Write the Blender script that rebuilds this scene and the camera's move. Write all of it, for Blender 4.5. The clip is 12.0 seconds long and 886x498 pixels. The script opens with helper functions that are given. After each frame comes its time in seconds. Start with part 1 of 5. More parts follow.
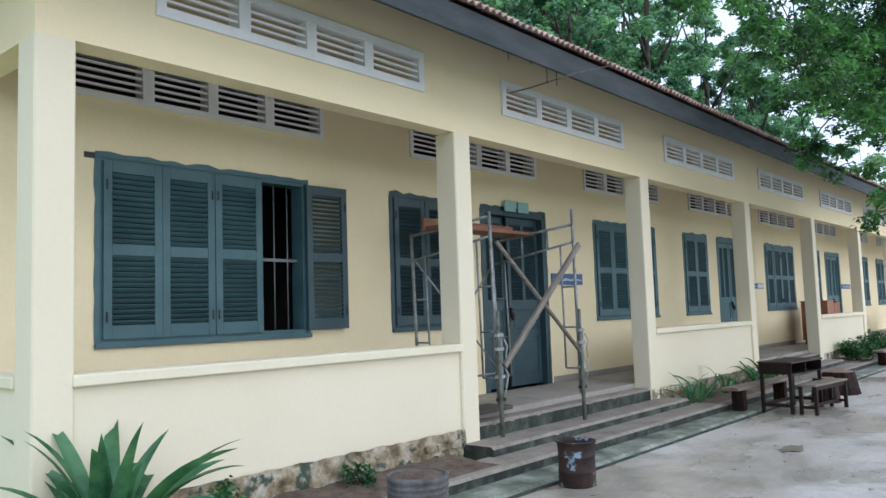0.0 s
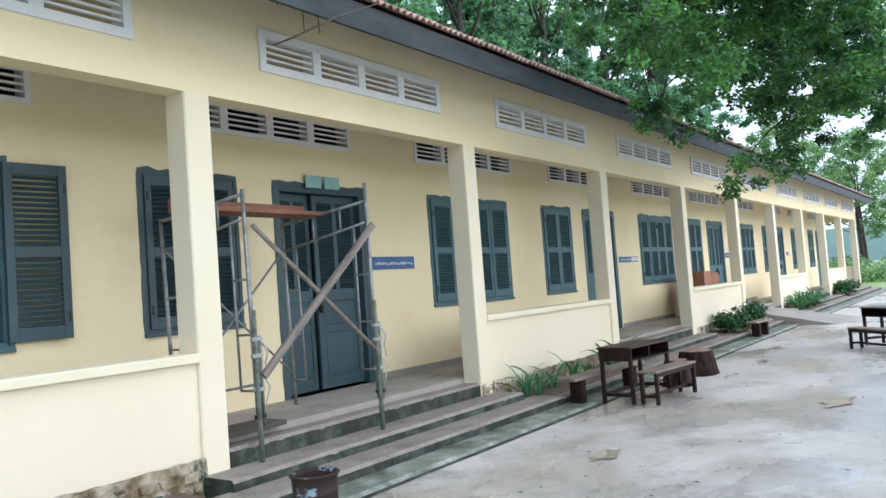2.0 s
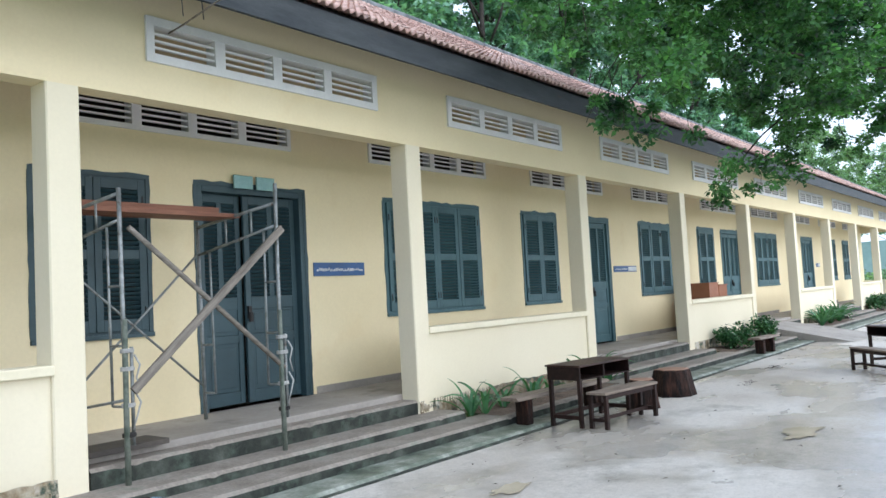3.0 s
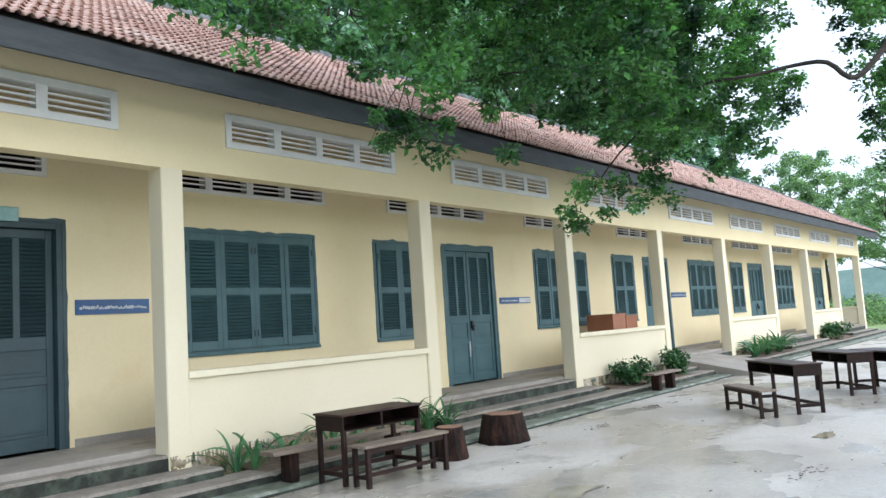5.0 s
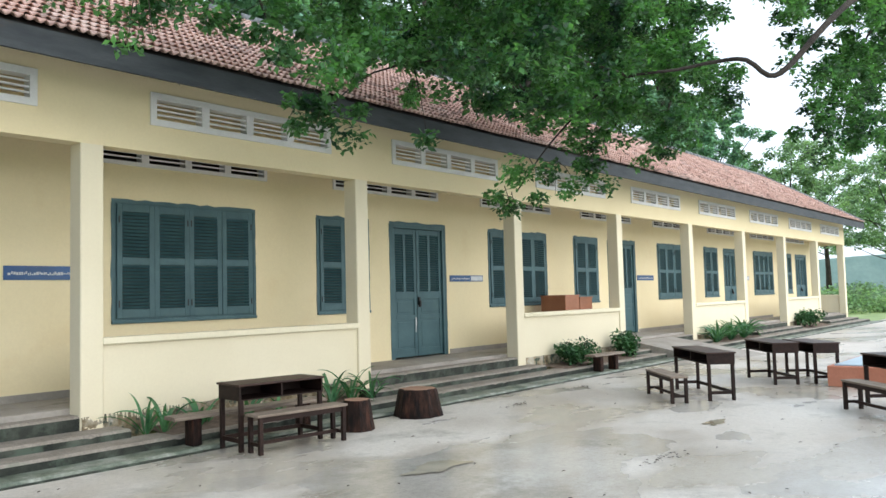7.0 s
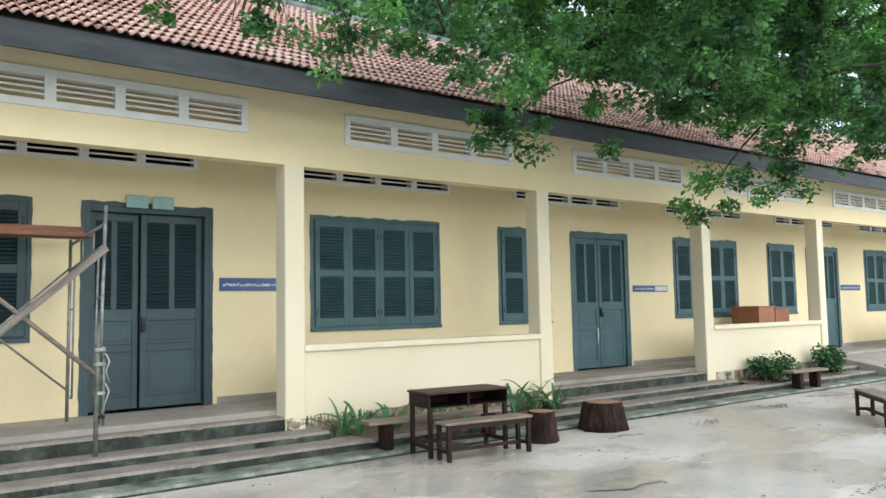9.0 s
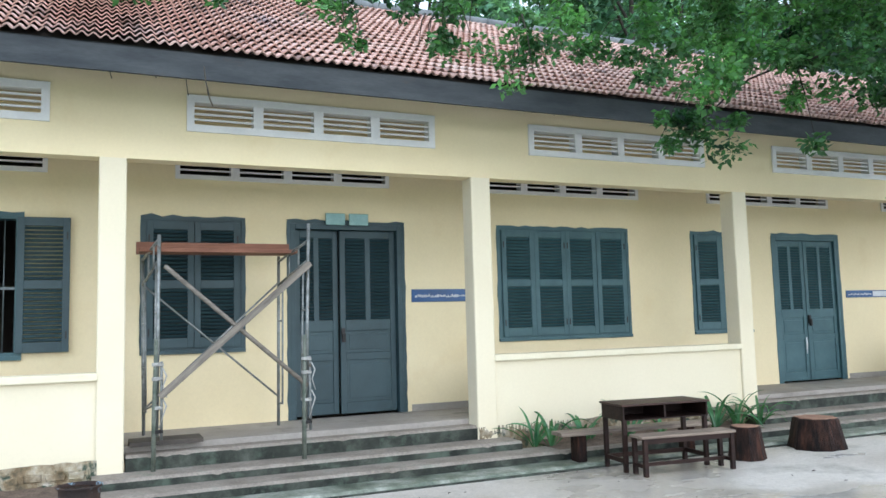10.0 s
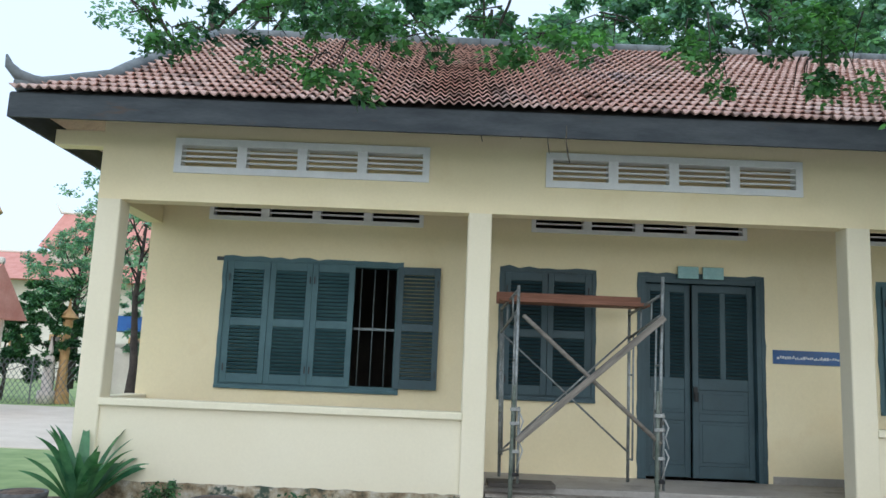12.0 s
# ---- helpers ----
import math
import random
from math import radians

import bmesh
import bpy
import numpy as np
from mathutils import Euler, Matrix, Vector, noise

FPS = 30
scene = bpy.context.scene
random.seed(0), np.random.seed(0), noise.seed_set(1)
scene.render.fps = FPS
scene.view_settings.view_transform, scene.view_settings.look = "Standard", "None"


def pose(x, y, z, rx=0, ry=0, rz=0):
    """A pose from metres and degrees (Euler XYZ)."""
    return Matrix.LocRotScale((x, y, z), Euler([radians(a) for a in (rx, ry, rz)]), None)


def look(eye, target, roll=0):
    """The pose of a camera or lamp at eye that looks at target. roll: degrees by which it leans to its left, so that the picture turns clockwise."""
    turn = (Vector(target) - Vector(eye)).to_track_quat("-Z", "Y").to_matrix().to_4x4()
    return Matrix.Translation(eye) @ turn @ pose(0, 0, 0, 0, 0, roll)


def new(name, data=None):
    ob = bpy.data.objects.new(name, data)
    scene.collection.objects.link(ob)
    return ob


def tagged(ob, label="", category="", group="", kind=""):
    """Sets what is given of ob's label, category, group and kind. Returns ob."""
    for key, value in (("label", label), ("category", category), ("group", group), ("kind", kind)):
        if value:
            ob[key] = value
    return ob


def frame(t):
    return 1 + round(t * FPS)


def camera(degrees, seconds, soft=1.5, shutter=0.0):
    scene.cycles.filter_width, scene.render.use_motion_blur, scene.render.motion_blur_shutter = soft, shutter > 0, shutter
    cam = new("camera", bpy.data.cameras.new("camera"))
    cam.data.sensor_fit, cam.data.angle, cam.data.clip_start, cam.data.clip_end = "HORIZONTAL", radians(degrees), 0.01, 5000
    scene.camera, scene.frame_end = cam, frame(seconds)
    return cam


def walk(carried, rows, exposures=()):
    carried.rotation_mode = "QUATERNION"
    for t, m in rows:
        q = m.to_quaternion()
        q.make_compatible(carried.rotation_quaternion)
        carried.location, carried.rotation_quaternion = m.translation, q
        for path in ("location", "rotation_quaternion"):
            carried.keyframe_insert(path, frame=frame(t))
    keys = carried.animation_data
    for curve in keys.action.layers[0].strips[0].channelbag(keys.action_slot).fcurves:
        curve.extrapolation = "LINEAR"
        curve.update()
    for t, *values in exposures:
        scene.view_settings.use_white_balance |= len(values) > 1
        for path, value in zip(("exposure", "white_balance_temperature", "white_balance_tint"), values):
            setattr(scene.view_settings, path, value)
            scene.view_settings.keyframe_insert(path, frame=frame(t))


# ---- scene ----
cam = camera(59.0, 12.0)
PATH = [
    (0, (-2.2, -5.576, 1.693), (-0.683, -4.283, 1.858), -1.9),
    (0.5, (-1.888, -5.75, 1.733), (-0.493, -4.324, 1.887), -5.0),
    (1, (-1.291, -5.833, 1.75), (0.22, -4.53, 1.893), -2.9),
    (1.5, (-0.617, -5.825, 1.779), (0.938, -4.571, 1.872), -3.6),
    (2, (0.105, -5.943, 1.779), (1.738, -4.793, 1.878), -4.2),
    (2.5, (0.859, -6.254, 1.801), (2.487, -5.099, 1.926), -2.7),
    (3, (1.531, -6.637, 1.758), (3.095, -5.395, 1.876), -3.1),
    (3.5, (2.218, -6.967, 1.776), (3.798, -5.754, 1.945), -5.4),
    (3.7, (2.475, -7.125, 1.78), (4.059, -5.916, 1.948), -3.7),
    (5.3, (4.562, -8.45, 1.677), (6.091, -7.176, 1.875), -3.7),
    (5.5, (4.737, -8.614, 1.68), (6.209, -7.269, 1.831), -1.3),
    (6, (4.843, -9.011, 1.699), (6.366, -7.724, 1.859), -0.3),
    (6.5, (4.781, -9.381, 1.74), (6.333, -8.135, 1.934), -1.5),
    (6.7, (4.771, -9.475, 1.738), (6.314, -8.21, 1.872), -1.1),
    (8.3, (4.741, -9.502, 1.825), (6.225, -8.168, 1.959), -1.9),
    (8.5, (4.71, -9.495, 1.823), (6.108, -8.072, 1.969), -1.5),
    (9, (4.649, -9.481, 1.805), (5.854, -7.892, 1.956), -1.1),
    (9.5, (4.622, -9.459, 1.771), (5.644, -7.748, 1.932), -0.9),
    (10, (4.62, -9.446, 1.812), (5.423, -7.623, 1.997), -1.5),
    (10.5, (4.546, -9.454, 1.818), (5.129, -7.549, 1.992), -1.1),
    (11, (4.489, -9.398, 1.804), (4.854, -7.439, 1.975), -0.2),
    (11.5, (4.395, -9.356, 1.788), (4.45, -7.365, 1.962), 1.0),
    (12, (4.375, -9.421, 1.817), (4.36, -7.445, 2.127), 2.4),
]
walk(cam, [(t, look(eye, target, roll)) for t, eye, target, roll in PATH],
     [(0.0, 0.32, 5700, 13), (1.0, 0.6, 5750, 12), (2.5, 0.68, 5800, 12), (3.5, 0.66, 5750, 11), (6.0, 0.65, 6150, 10), (8.5, 0.6, 6350, 9), (9.5, 0.85, 6050, 9), (10.0, 0.85, 5750, 10), (10.5, 0.8, 5700, 10), (11.0, 0.75, 5700, 10), (12.0, 0.14, 5750, 8)])

# ---- world, sun and sky ----
world = bpy.data.worlds.new("overcast_sky")
scene.world = world
world.use_nodes = True
wn = world.node_tree.nodes
sky = wn.new("ShaderNodeTexSky")
sky.sky_type, sky.sun_disc = "NISHITA", False
sky.sun_elevation, sky.sun_rotation = radians(32), radians(172)
sky.air_density, sky.dust_density, sky.ozone_density = 1.0, 4.0, 1.0
wn["Background"].inputs["Strength"].default_value = 0.125
# thin bright cloud over the whole sky
cloud = wn.new("ShaderNodeMix")
cloud.data_type = "RGBA"
cloud.inputs[0].default_value, cloud.inputs[7].default_value = 0.72, (8.8, 9.8, 10.9, 1)
world.node_tree.links.new(sky.outputs["Color"], cloud.inputs[6])
world.node_tree.links.new(cloud.outputs[2], wn["Background"].inputs["Color"])
sun_data = bpy.data.lights.new("sun", "SUN")
sun_data.energy, sun_data.angle, sun_data.color = 1.5, radians(105), (1.0, 0.97, 0.92)
sun = new("sun", sun_data)
sun.matrix_world = look((21.6, -40, 25.2), (16, 0, 0))

rng = np.random.default_rng(7)
rnd = random.Random(11)


# ---- materials ----
def shader(name, rough=0.8, metal=0.0, spec=0.5):
    m = bpy.data.materials.new(name)
    m.use_nodes = True
    b = m.node_tree.nodes["Principled BSDF"]
    b.inputs["Roughness"].default_value = rough
    b.inputs["Metallic"].default_value = metal
    b.inputs["Specular IOR Level"].default_value = spec
    return m, m.node_tree.nodes, m.node_tree.links, b


def coords(n, l, world_space, stretch=(1, 1, 1)):
    if world_space:
        src = n.new("ShaderNodeNewGeometry").outputs["Position"]
    else:
        src = n.new("ShaderNodeTexCoord").outputs["Object"]
    mp = n.new("ShaderNodeMapping")
    mp.inputs["Scale"].default_value = stretch
    l.new(src, mp.inputs["Vector"])
    return mp.outputs["Vector"]


def noise_ramp(n, l, vec, scale, stops, detail=5, rough=0.6):
    t = n.new("ShaderNodeTexNoise")
    t.inputs["Scale"].default_value, t.inputs["Detail"].default_value = scale, detail
    t.inputs["Roughness"].default_value = rough
    l.new(vec, t.inputs["Vector"])
    r = n.new("ShaderNodeValToRGB")
    while len(r.color_ramp.elements) < len(stops):
        r.color_ramp.elements.new(0.5)
    for e, (p, c) in zip(r.color_ramp.elements, stops):
        e.position = p
        e.color = (*c, 1) if len(c) == 3 else (c[0], c[0], c[0], 1)
    l.new(t.outputs["Fac"], r.inputs["Fac"])
    return r.outputs["Color"], t.outputs["Fac"]


def mix(n, l, kind, fac, a, b):
    x = n.new("ShaderNodeMix")
    x.data_type, x.blend_type = "RGBA", kind
    for sock, val in ((x.inputs[0], fac), (x.inputs[6], a), (x.inputs[7], b)):
        if isinstance(val, (int, float)):
            sock.default_value = val
        elif isinstance(val, tuple):
            sock.default_value = (*val, 1)
        else:
            l.new(val, sock)
    return x.outputs[2]


def bump(n, l, b, height, strength, dist):
    x = n.new("ShaderNodeBump")
    x.inputs["Strength"].default_value, x.inputs["Distance"].default_value = strength, dist
    l.new(height, x.inputs["Height"])
    l.new(x.outputs["Normal"], b.inputs["Normal"])


def surface(name, stops, scale, fine_scale, fine=0.12, rough=0.8, metal=0.0, relief=0.3, dist=0.004, world_space=True,
            stretch=(1, 1, 1), stain=None, stain_scale=2.0, stain_at=(0.55, 0.7), vary=0.0, spec=0.5):
    """Two scales of colour variation, fine relief and, if given, stains of another colour."""
    m, n, l, b = shader(name, rough, metal, spec)
    vec = coords(n, l, world_space, stretch)
    col, _ = noise_ramp(n, l, vec, scale, stops)
    g, fac = noise_ramp(n, l, vec, fine_scale, [(0.3, (1 - fine,)), (0.7, (1.0,))], 8, 0.7)
    col = mix(n, l, "MULTIPLY", 1.0, col, g)
    if stain:
        mask, _ = noise_ramp(n, l, vec, stain_scale, [(stain_at[0], (0.0,)), (stain_at[1], (1.0,))], 7, 0.65)
        col = mix(n, l, "MIX", mask, col, stain)
    if vary:
        info = n.new("ShaderNodeObjectInfo")
        r = n.new("ShaderNodeMapRange")
        r.inputs["To Min"].default_value, r.inputs["To Max"].default_value = 1 - vary, 1 + vary * 0.4
        l.new(info.outputs["Random"], r.inputs["Value"])
        col = mix(n, l, "MULTIPLY", 1.0, col, r.outputs["Result"])
    l.new(col, b.inputs["Base Color"])
    if relief:
        bump(n, l, b, fac, relief, dist)
    return m


M_WALL = surface("yellow_limewash", [(0.3, (0.80, 0.685, 0.43)), (0.7, (0.85, 0.74, 0.485))], 0.7, 26, 0.06, 0.88, relief=0.3, dist=0.003,
                 stain=(0.75, 0.615, 0.36), stain_scale=1.3, stain_at=(0.58, 0.85))
# the wall limewash made paler where open sky falls on parapets and columns
M_CREAM = surface("skylit_cream_limewash", [(0.3, (0.76, 0.685, 0.50)), (0.7, (0.80, 0.73, 0.55))], 0.7, 26, 0.05, 0.88, relief=0.25, dist=0.003)
M_WHITE = surface("white_paint", [(0.3, (0.72, 0.72, 0.72)), (0.7, (0.82, 0.82, 0.81))], 3, 40, 0.08, 0.7, relief=0.2, dist=0.002)
M_COPING = surface("cream_coping_paint", [(0.3, (0.76, 0.69, 0.50)), (0.7, (0.82, 0.76, 0.57))], 1.5, 30, 0.07, 0.8, relief=0.3)
M_BLUE = surface("blue_grey_paint", [(0.3, (0.046, 0.108, 0.125)), (0.7, (0.074, 0.152, 0.17))], 2.5, 35, 0.15, 0.55, relief=0.2, dist=0.002)
# the blue-grey paint again, darkened for shade on door, window and open leaf
M_SHADEBLUE = surface("shaded_blue_grey_paint", [(0.3, (0.024, 0.052, 0.063)), (0.7, (0.046, 0.09, 0.106))], 1.6, 30, 0.2, 0.5, relief=0.25, dist=0.002)
M_FASCIA = surface("weathered_blue_board", [(0.3, (0.026, 0.034, 0.042)), (0.7, (0.065, 0.075, 0.082))], 1.6, 12, 0.3, 0.75, relief=0.4,
                   stain=(0.07, 0.045, 0.03), stain_scale=1.1, stain_at=(0.62, 0.72), stretch=(1, 1, 5))
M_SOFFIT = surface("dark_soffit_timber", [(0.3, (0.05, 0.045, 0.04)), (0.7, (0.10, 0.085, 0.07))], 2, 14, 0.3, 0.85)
M_CEIL = surface("brown_ceiling_boards", [(0.3, (0.54, 0.43, 0.28)), (0.7, (0.66, 0.54, 0.36))], 2, 14, 0.25, 0.8, stretch=(0.4, 4, 1))
# darkness inside the closed rooms is put into this colour
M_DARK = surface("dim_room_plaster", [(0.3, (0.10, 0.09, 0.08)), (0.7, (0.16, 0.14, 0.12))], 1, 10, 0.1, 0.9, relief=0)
M_IRON = surface("painted_iron_bars", [(0.3, (0.12, 0.15, 0.16)), (0.7, (0.22, 0.25, 0.26))], 6, 30, 0.2, 0.5, metal=0.3)
M_FLOOR = surface("worn_cement_floor", [(0.3, (0.29, 0.265, 0.235)), (0.7, (0.41, 0.38, 0.34))], 1.3, 18, 0.2, 0.75, relief=0.35,
                  stain=(0.16, 0.15, 0.13), stain_scale=1.7, stain_at=(0.55, 0.75))
# moss of the step fronts, darkened further to stand for their shade
M_STEP = surface("mossy_darkened_cement", [(0.32, (0.012, 0.016, 0.012)), (0.5, (0.035, 0.042, 0.032)), (0.72, (0.11, 0.125, 0.10))], 3.0, 22, 0.4, 0.85,
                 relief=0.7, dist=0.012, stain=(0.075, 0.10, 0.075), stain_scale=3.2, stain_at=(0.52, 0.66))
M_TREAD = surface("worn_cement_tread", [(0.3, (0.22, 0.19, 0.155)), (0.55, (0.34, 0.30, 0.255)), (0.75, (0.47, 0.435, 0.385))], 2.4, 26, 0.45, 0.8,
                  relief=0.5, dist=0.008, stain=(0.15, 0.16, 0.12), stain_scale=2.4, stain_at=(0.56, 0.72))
M_APRON = surface("algae_stained_apron", [(0.3, (0.07, 0.09, 0.062)), (0.46, (0.21, 0.245, 0.19)), (0.68, (0.46, 0.48, 0.42))], 2.6, 22, 0.5, 0.6,
                  relief=0.5, dist=0.008, stain=(0.06, 0.09, 0.065), stain_scale=2.0, stain_at=(0.55, 0.72))
M_RUBBLE = surface("stained_foundation_stone", [(0.32, (0.07, 0.068, 0.045)), (0.44, (0.30, 0.225, 0.13)), (0.54, (0.50, 0.43, 0.30)), (0.68, (0.68, 0.63, 0.54))],
                   4.5, 30, 0.4, 0.9, relief=0.8, dist=0.015, stain=(0.06, 0.085, 0.06), stain_scale=3.6, stain_at=(0.54, 0.6), vary=0.25)
M_SOIL = surface("red_brown_soil", [(0.3, (0.10, 0.07, 0.052)), (0.7, (0.26, 0.19, 0.14))], 7, 40, 0.55, 0.95, relief=0.9, dist=0.02)
def tile_material():
    m, n, l, b = shader("clay_roof_tile", 0.42)
    vec = coords(n, l, True)
    col, _ = noise_ramp(n, l, vec, 1.1, [(0.3, (0.50, 0.29, 0.235)), (0.55, (0.68, 0.46, 0.395)), (0.75, (0.80, 0.63, 0.57))])
    gr, fac = noise_ramp(n, l, vec, 22, [(0.3, (0.72,)), (0.7, (1.0,))], 8, 0.7)
    col = mix(n, l, "MULTIPLY", 1.0, col, gr)
    info, geo = n.new("ShaderNodeObjectInfo"), n.new("ShaderNodeNewGeometry")
    add = n.new("ShaderNodeMath")
    add.operation = "ADD"
    l.new(info.outputs["Random"], add.inputs[0])
    l.new(geo.outputs["Random Per Island"], add.inputs[1])
    fr = n.new("ShaderNodeMath")
    fr.operation = "FRACT"
    l.new(add.outputs[0], fr.inputs[0])
    tone = n.new("ShaderNodeValToRGB")
    for e, (p, v) in zip([tone.color_ramp.elements[0], tone.color_ramp.elements[1], tone.color_ramp.elements.new(0.12)], ((0.0, 0.42), (1.0, 1.4), (0.16, 0.9))):
        e.position, e.color = p, (v, v, v, 1)
    l.new(fr.outputs[0], tone.inputs["Fac"])
    col = mix(n, l, "MULTIPLY", 1.0, col, tone.outputs["Color"])
    mask, _ = noise_ramp(n, l, vec, 0.55, [(0.58, (0.0,)), (0.70, (0.8,))], 8, 0.72)
    col = mix(n, l, "MIX", mask, col, mix(n, l, "MULTIPLY", 1.0, col, (0.36, 0.36, 0.45)))
    l.new(col, b.inputs["Base Color"])
    bump(n, l, b, fac, 0.5, 0.006)
    return m


M_TILE = tile_material()
M_RIDGE = surface("grey_ridge_cement", [(0.3, (0.10, 0.115, 0.12)), (0.7, (0.22, 0.24, 0.25))], 2, 20, 0.25, 0.85)
M_WOOD = surface("dark_wet_timber", [(0.3, (0.014, 0.008, 0.007)), (0.7, (0.04, 0.020, 0.015))], 2, 30, 0.3, 0.55, relief=0.4, world_space=False, stretch=(1, 8, 8), vary=0.3, spec=0.2)
M_WOODTOP = surface("worn_desk_top", [(0.3, (0.022, 0.011, 0.009)), (0.7, (0.075, 0.036, 0.025))], 4, 30, 0.35, 0.45, relief=0.3, world_space=False, stretch=(1, 6, 6), spec=0.3)
M_BENCH = surface("weathered_bench_board", [(0.3, (0.16, 0.115, 0.085)), (0.7, (0.36, 0.29, 0.225))], 3, 30, 0.3, 0.6, relief=0.4, world_space=False, stretch=(1, 9, 9), vary=0.2)
M_BARK = surface("stump_bark", [(0.35, (0.007, 0.004, 0.004)), (0.5, (0.035, 0.016, 0.011)), (0.66, (0.10, 0.042, 0.026))], 5, 18, 0.5, 0.7, relief=1.0, dist=0.05, world_space=False, stretch=(3, 3, 0.6), spec=0.25)
M_CUT = surface("cut_wood_face", [(0.3, (0.24, 0.12, 0.075)), (0.7, (0.42, 0.25, 0.17))], 5, 30, 0.25, 0.7, relief=0.3, world_space=False)
M_PLANK = surface("scaffold_plank", [(0.3, (0.13, 0.112, 0.092)), (0.7, (0.31, 0.275, 0.23))], 3, 30, 0.3, 0.8, relief=0.4, world_space=False, stretch=(1, 9, 9))
M_REDPLANK = surface("reddish_board", [(0.3, (0.17, 0.065, 0.035)), (0.7, (0.30, 0.13, 0.075))], 3, 30, 0.25, 0.65, relief=0.3, world_space=False, stretch=(1, 9, 9))
M_STEEL = surface("galvanised_pipe", [(0.3, (0.20, 0.22, 0.21)), (0.6, (0.36, 0.38, 0.38)), (0.75, (0.5, 0.5, 0.5))], 9, 40, 0.3, 0.5, metal=0.55, relief=0.3,
                  stain=(0.10, 0.07, 0.05), stain_scale=7, stain_at=(0.6, 0.7))
M_MOSSPIPE = surface("mossy_bamboo_pole", [(0.3, (0.06, 0.085, 0.06)), (0.7, (0.22, 0.24, 0.20))], 9, 40, 0.3, 0.7, relief=0.4)
M_ROPE = surface("pale_twine", [(0.3, (0.35, 0.35, 0.33)), (0.7, (0.5, 0.5, 0.48))], 20, 60, 0.2, 0.9)
M_RUST = surface("rusted_drum", [(0.35, (0.022, 0.014, 0.012)), (0.6, (0.07, 0.036, 0.024))], 3, 25, 0.3, 0.7, metal=0.2, relief=0.6, dist=0.01,
                 stain=(0.24, 0.34, 0.42), stain_scale=5.5, stain_at=(0.57, 0.60), world_space=False)
M_RIBPOT = surface("grey_ribbed_plastic", [(0.3, (0.055, 0.052, 0.05)), (0.7, (0.19, 0.185, 0.18))], 7, 25, 0.45, 0.65, relief=0.3, world_space=False)
M_SIGN = surface("blue_enamel", [(0.3, (0.012, 0.065, 0.20)), (0.7, (0.02, 0.10, 0.29))], 3, 30, 0.2, 0.35, relief=0.1)
M_LETTER = surface("white_lettering", [(0.3, (0.55, 0.58, 0.62)), (0.7, (0.7, 0.72, 0.75))], 8, 30, 0.2, 0.6, relief=0)
M_TEAL = surface("pale_teal_plastic", [(0.3, (0.22, 0.40, 0.40)), (0.7, (0.32, 0.52, 0.50))], 6, 30, 0.2, 0.45, relief=0)
M_HARD = surface("dark_hinge_iron", [(0.3, (0.012, 0.012, 0.013)), (0.7, (0.035, 0.03, 0.028))], 12, 40, 0.2, 0.6, metal=0.1)
M_CARTON = surface("brown_cabinet_board", [(0.3, (0.28, 0.105, 0.05)), (0.7, (0.40, 0.165, 0.085))], 2, 20, 0.15, 0.5, relief=0.1)
M_ORANGE = surface("orange_terracotta_paint", [(0.3, (0.45, 0.16, 0.09)), (0.7, (0.58, 0.24, 0.15))], 2, 20, 0.15, 0.6)
M_PALEBLUE = surface("pale_blue_tiles", [(0.3, (0.40, 0.55, 0.68)), (0.7, (0.55, 0.68, 0.78))], 2, 20, 0.12, 0.3)
M_TEMPLE = surface("temple_white_wall", [(0.3, (0.66, 0.60, 0.52)), (0.7, (0.76, 0.70, 0.62))], 1, 10, 0.1, 0.8)
M_TEMPLEROOF = surface("temple_red_tiles", [(0.3, (0.55, 0.22, 0.17)), (0.7, (0.66, 0.32, 0.26))], 1.5, 14, 0.2, 0.7)
M_GOLD = surface("gilded_ochre_paint", [(0.3, (0.45, 0.26, 0.10)), (0.7, (0.60, 0.38, 0.17))], 4, 30, 0.2, 0.6)
M_STATUE = surface("painted_pale_cement", [(0.3, (0.66, 0.56, 0.50)), (0.7, (0.78, 0.70, 0.64))], 4, 30, 0.15, 0.7)
M_FENCE = surface("fence_wire", [(0.3, (0.12, 0.13, 0.13)), (0.7, (0.22, 0.23, 0.23))], 8, 30, 0.2, 0.6, metal=0.3)
M_TRUNK = surface("tree_bark", [(0.3, (0.025, 0.02, 0.017)), (0.7, (0.075, 0.06, 0.05))], 3, 16, 0.4, 0.9, relief=1.0, dist=0.03)
M_BLUETARP = surface("blue_sheet", [(0.3, (0.02, 0.10, 0.35)), (0.7, (0.03, 0.15, 0.45))], 2, 20, 0.15, 0.5)


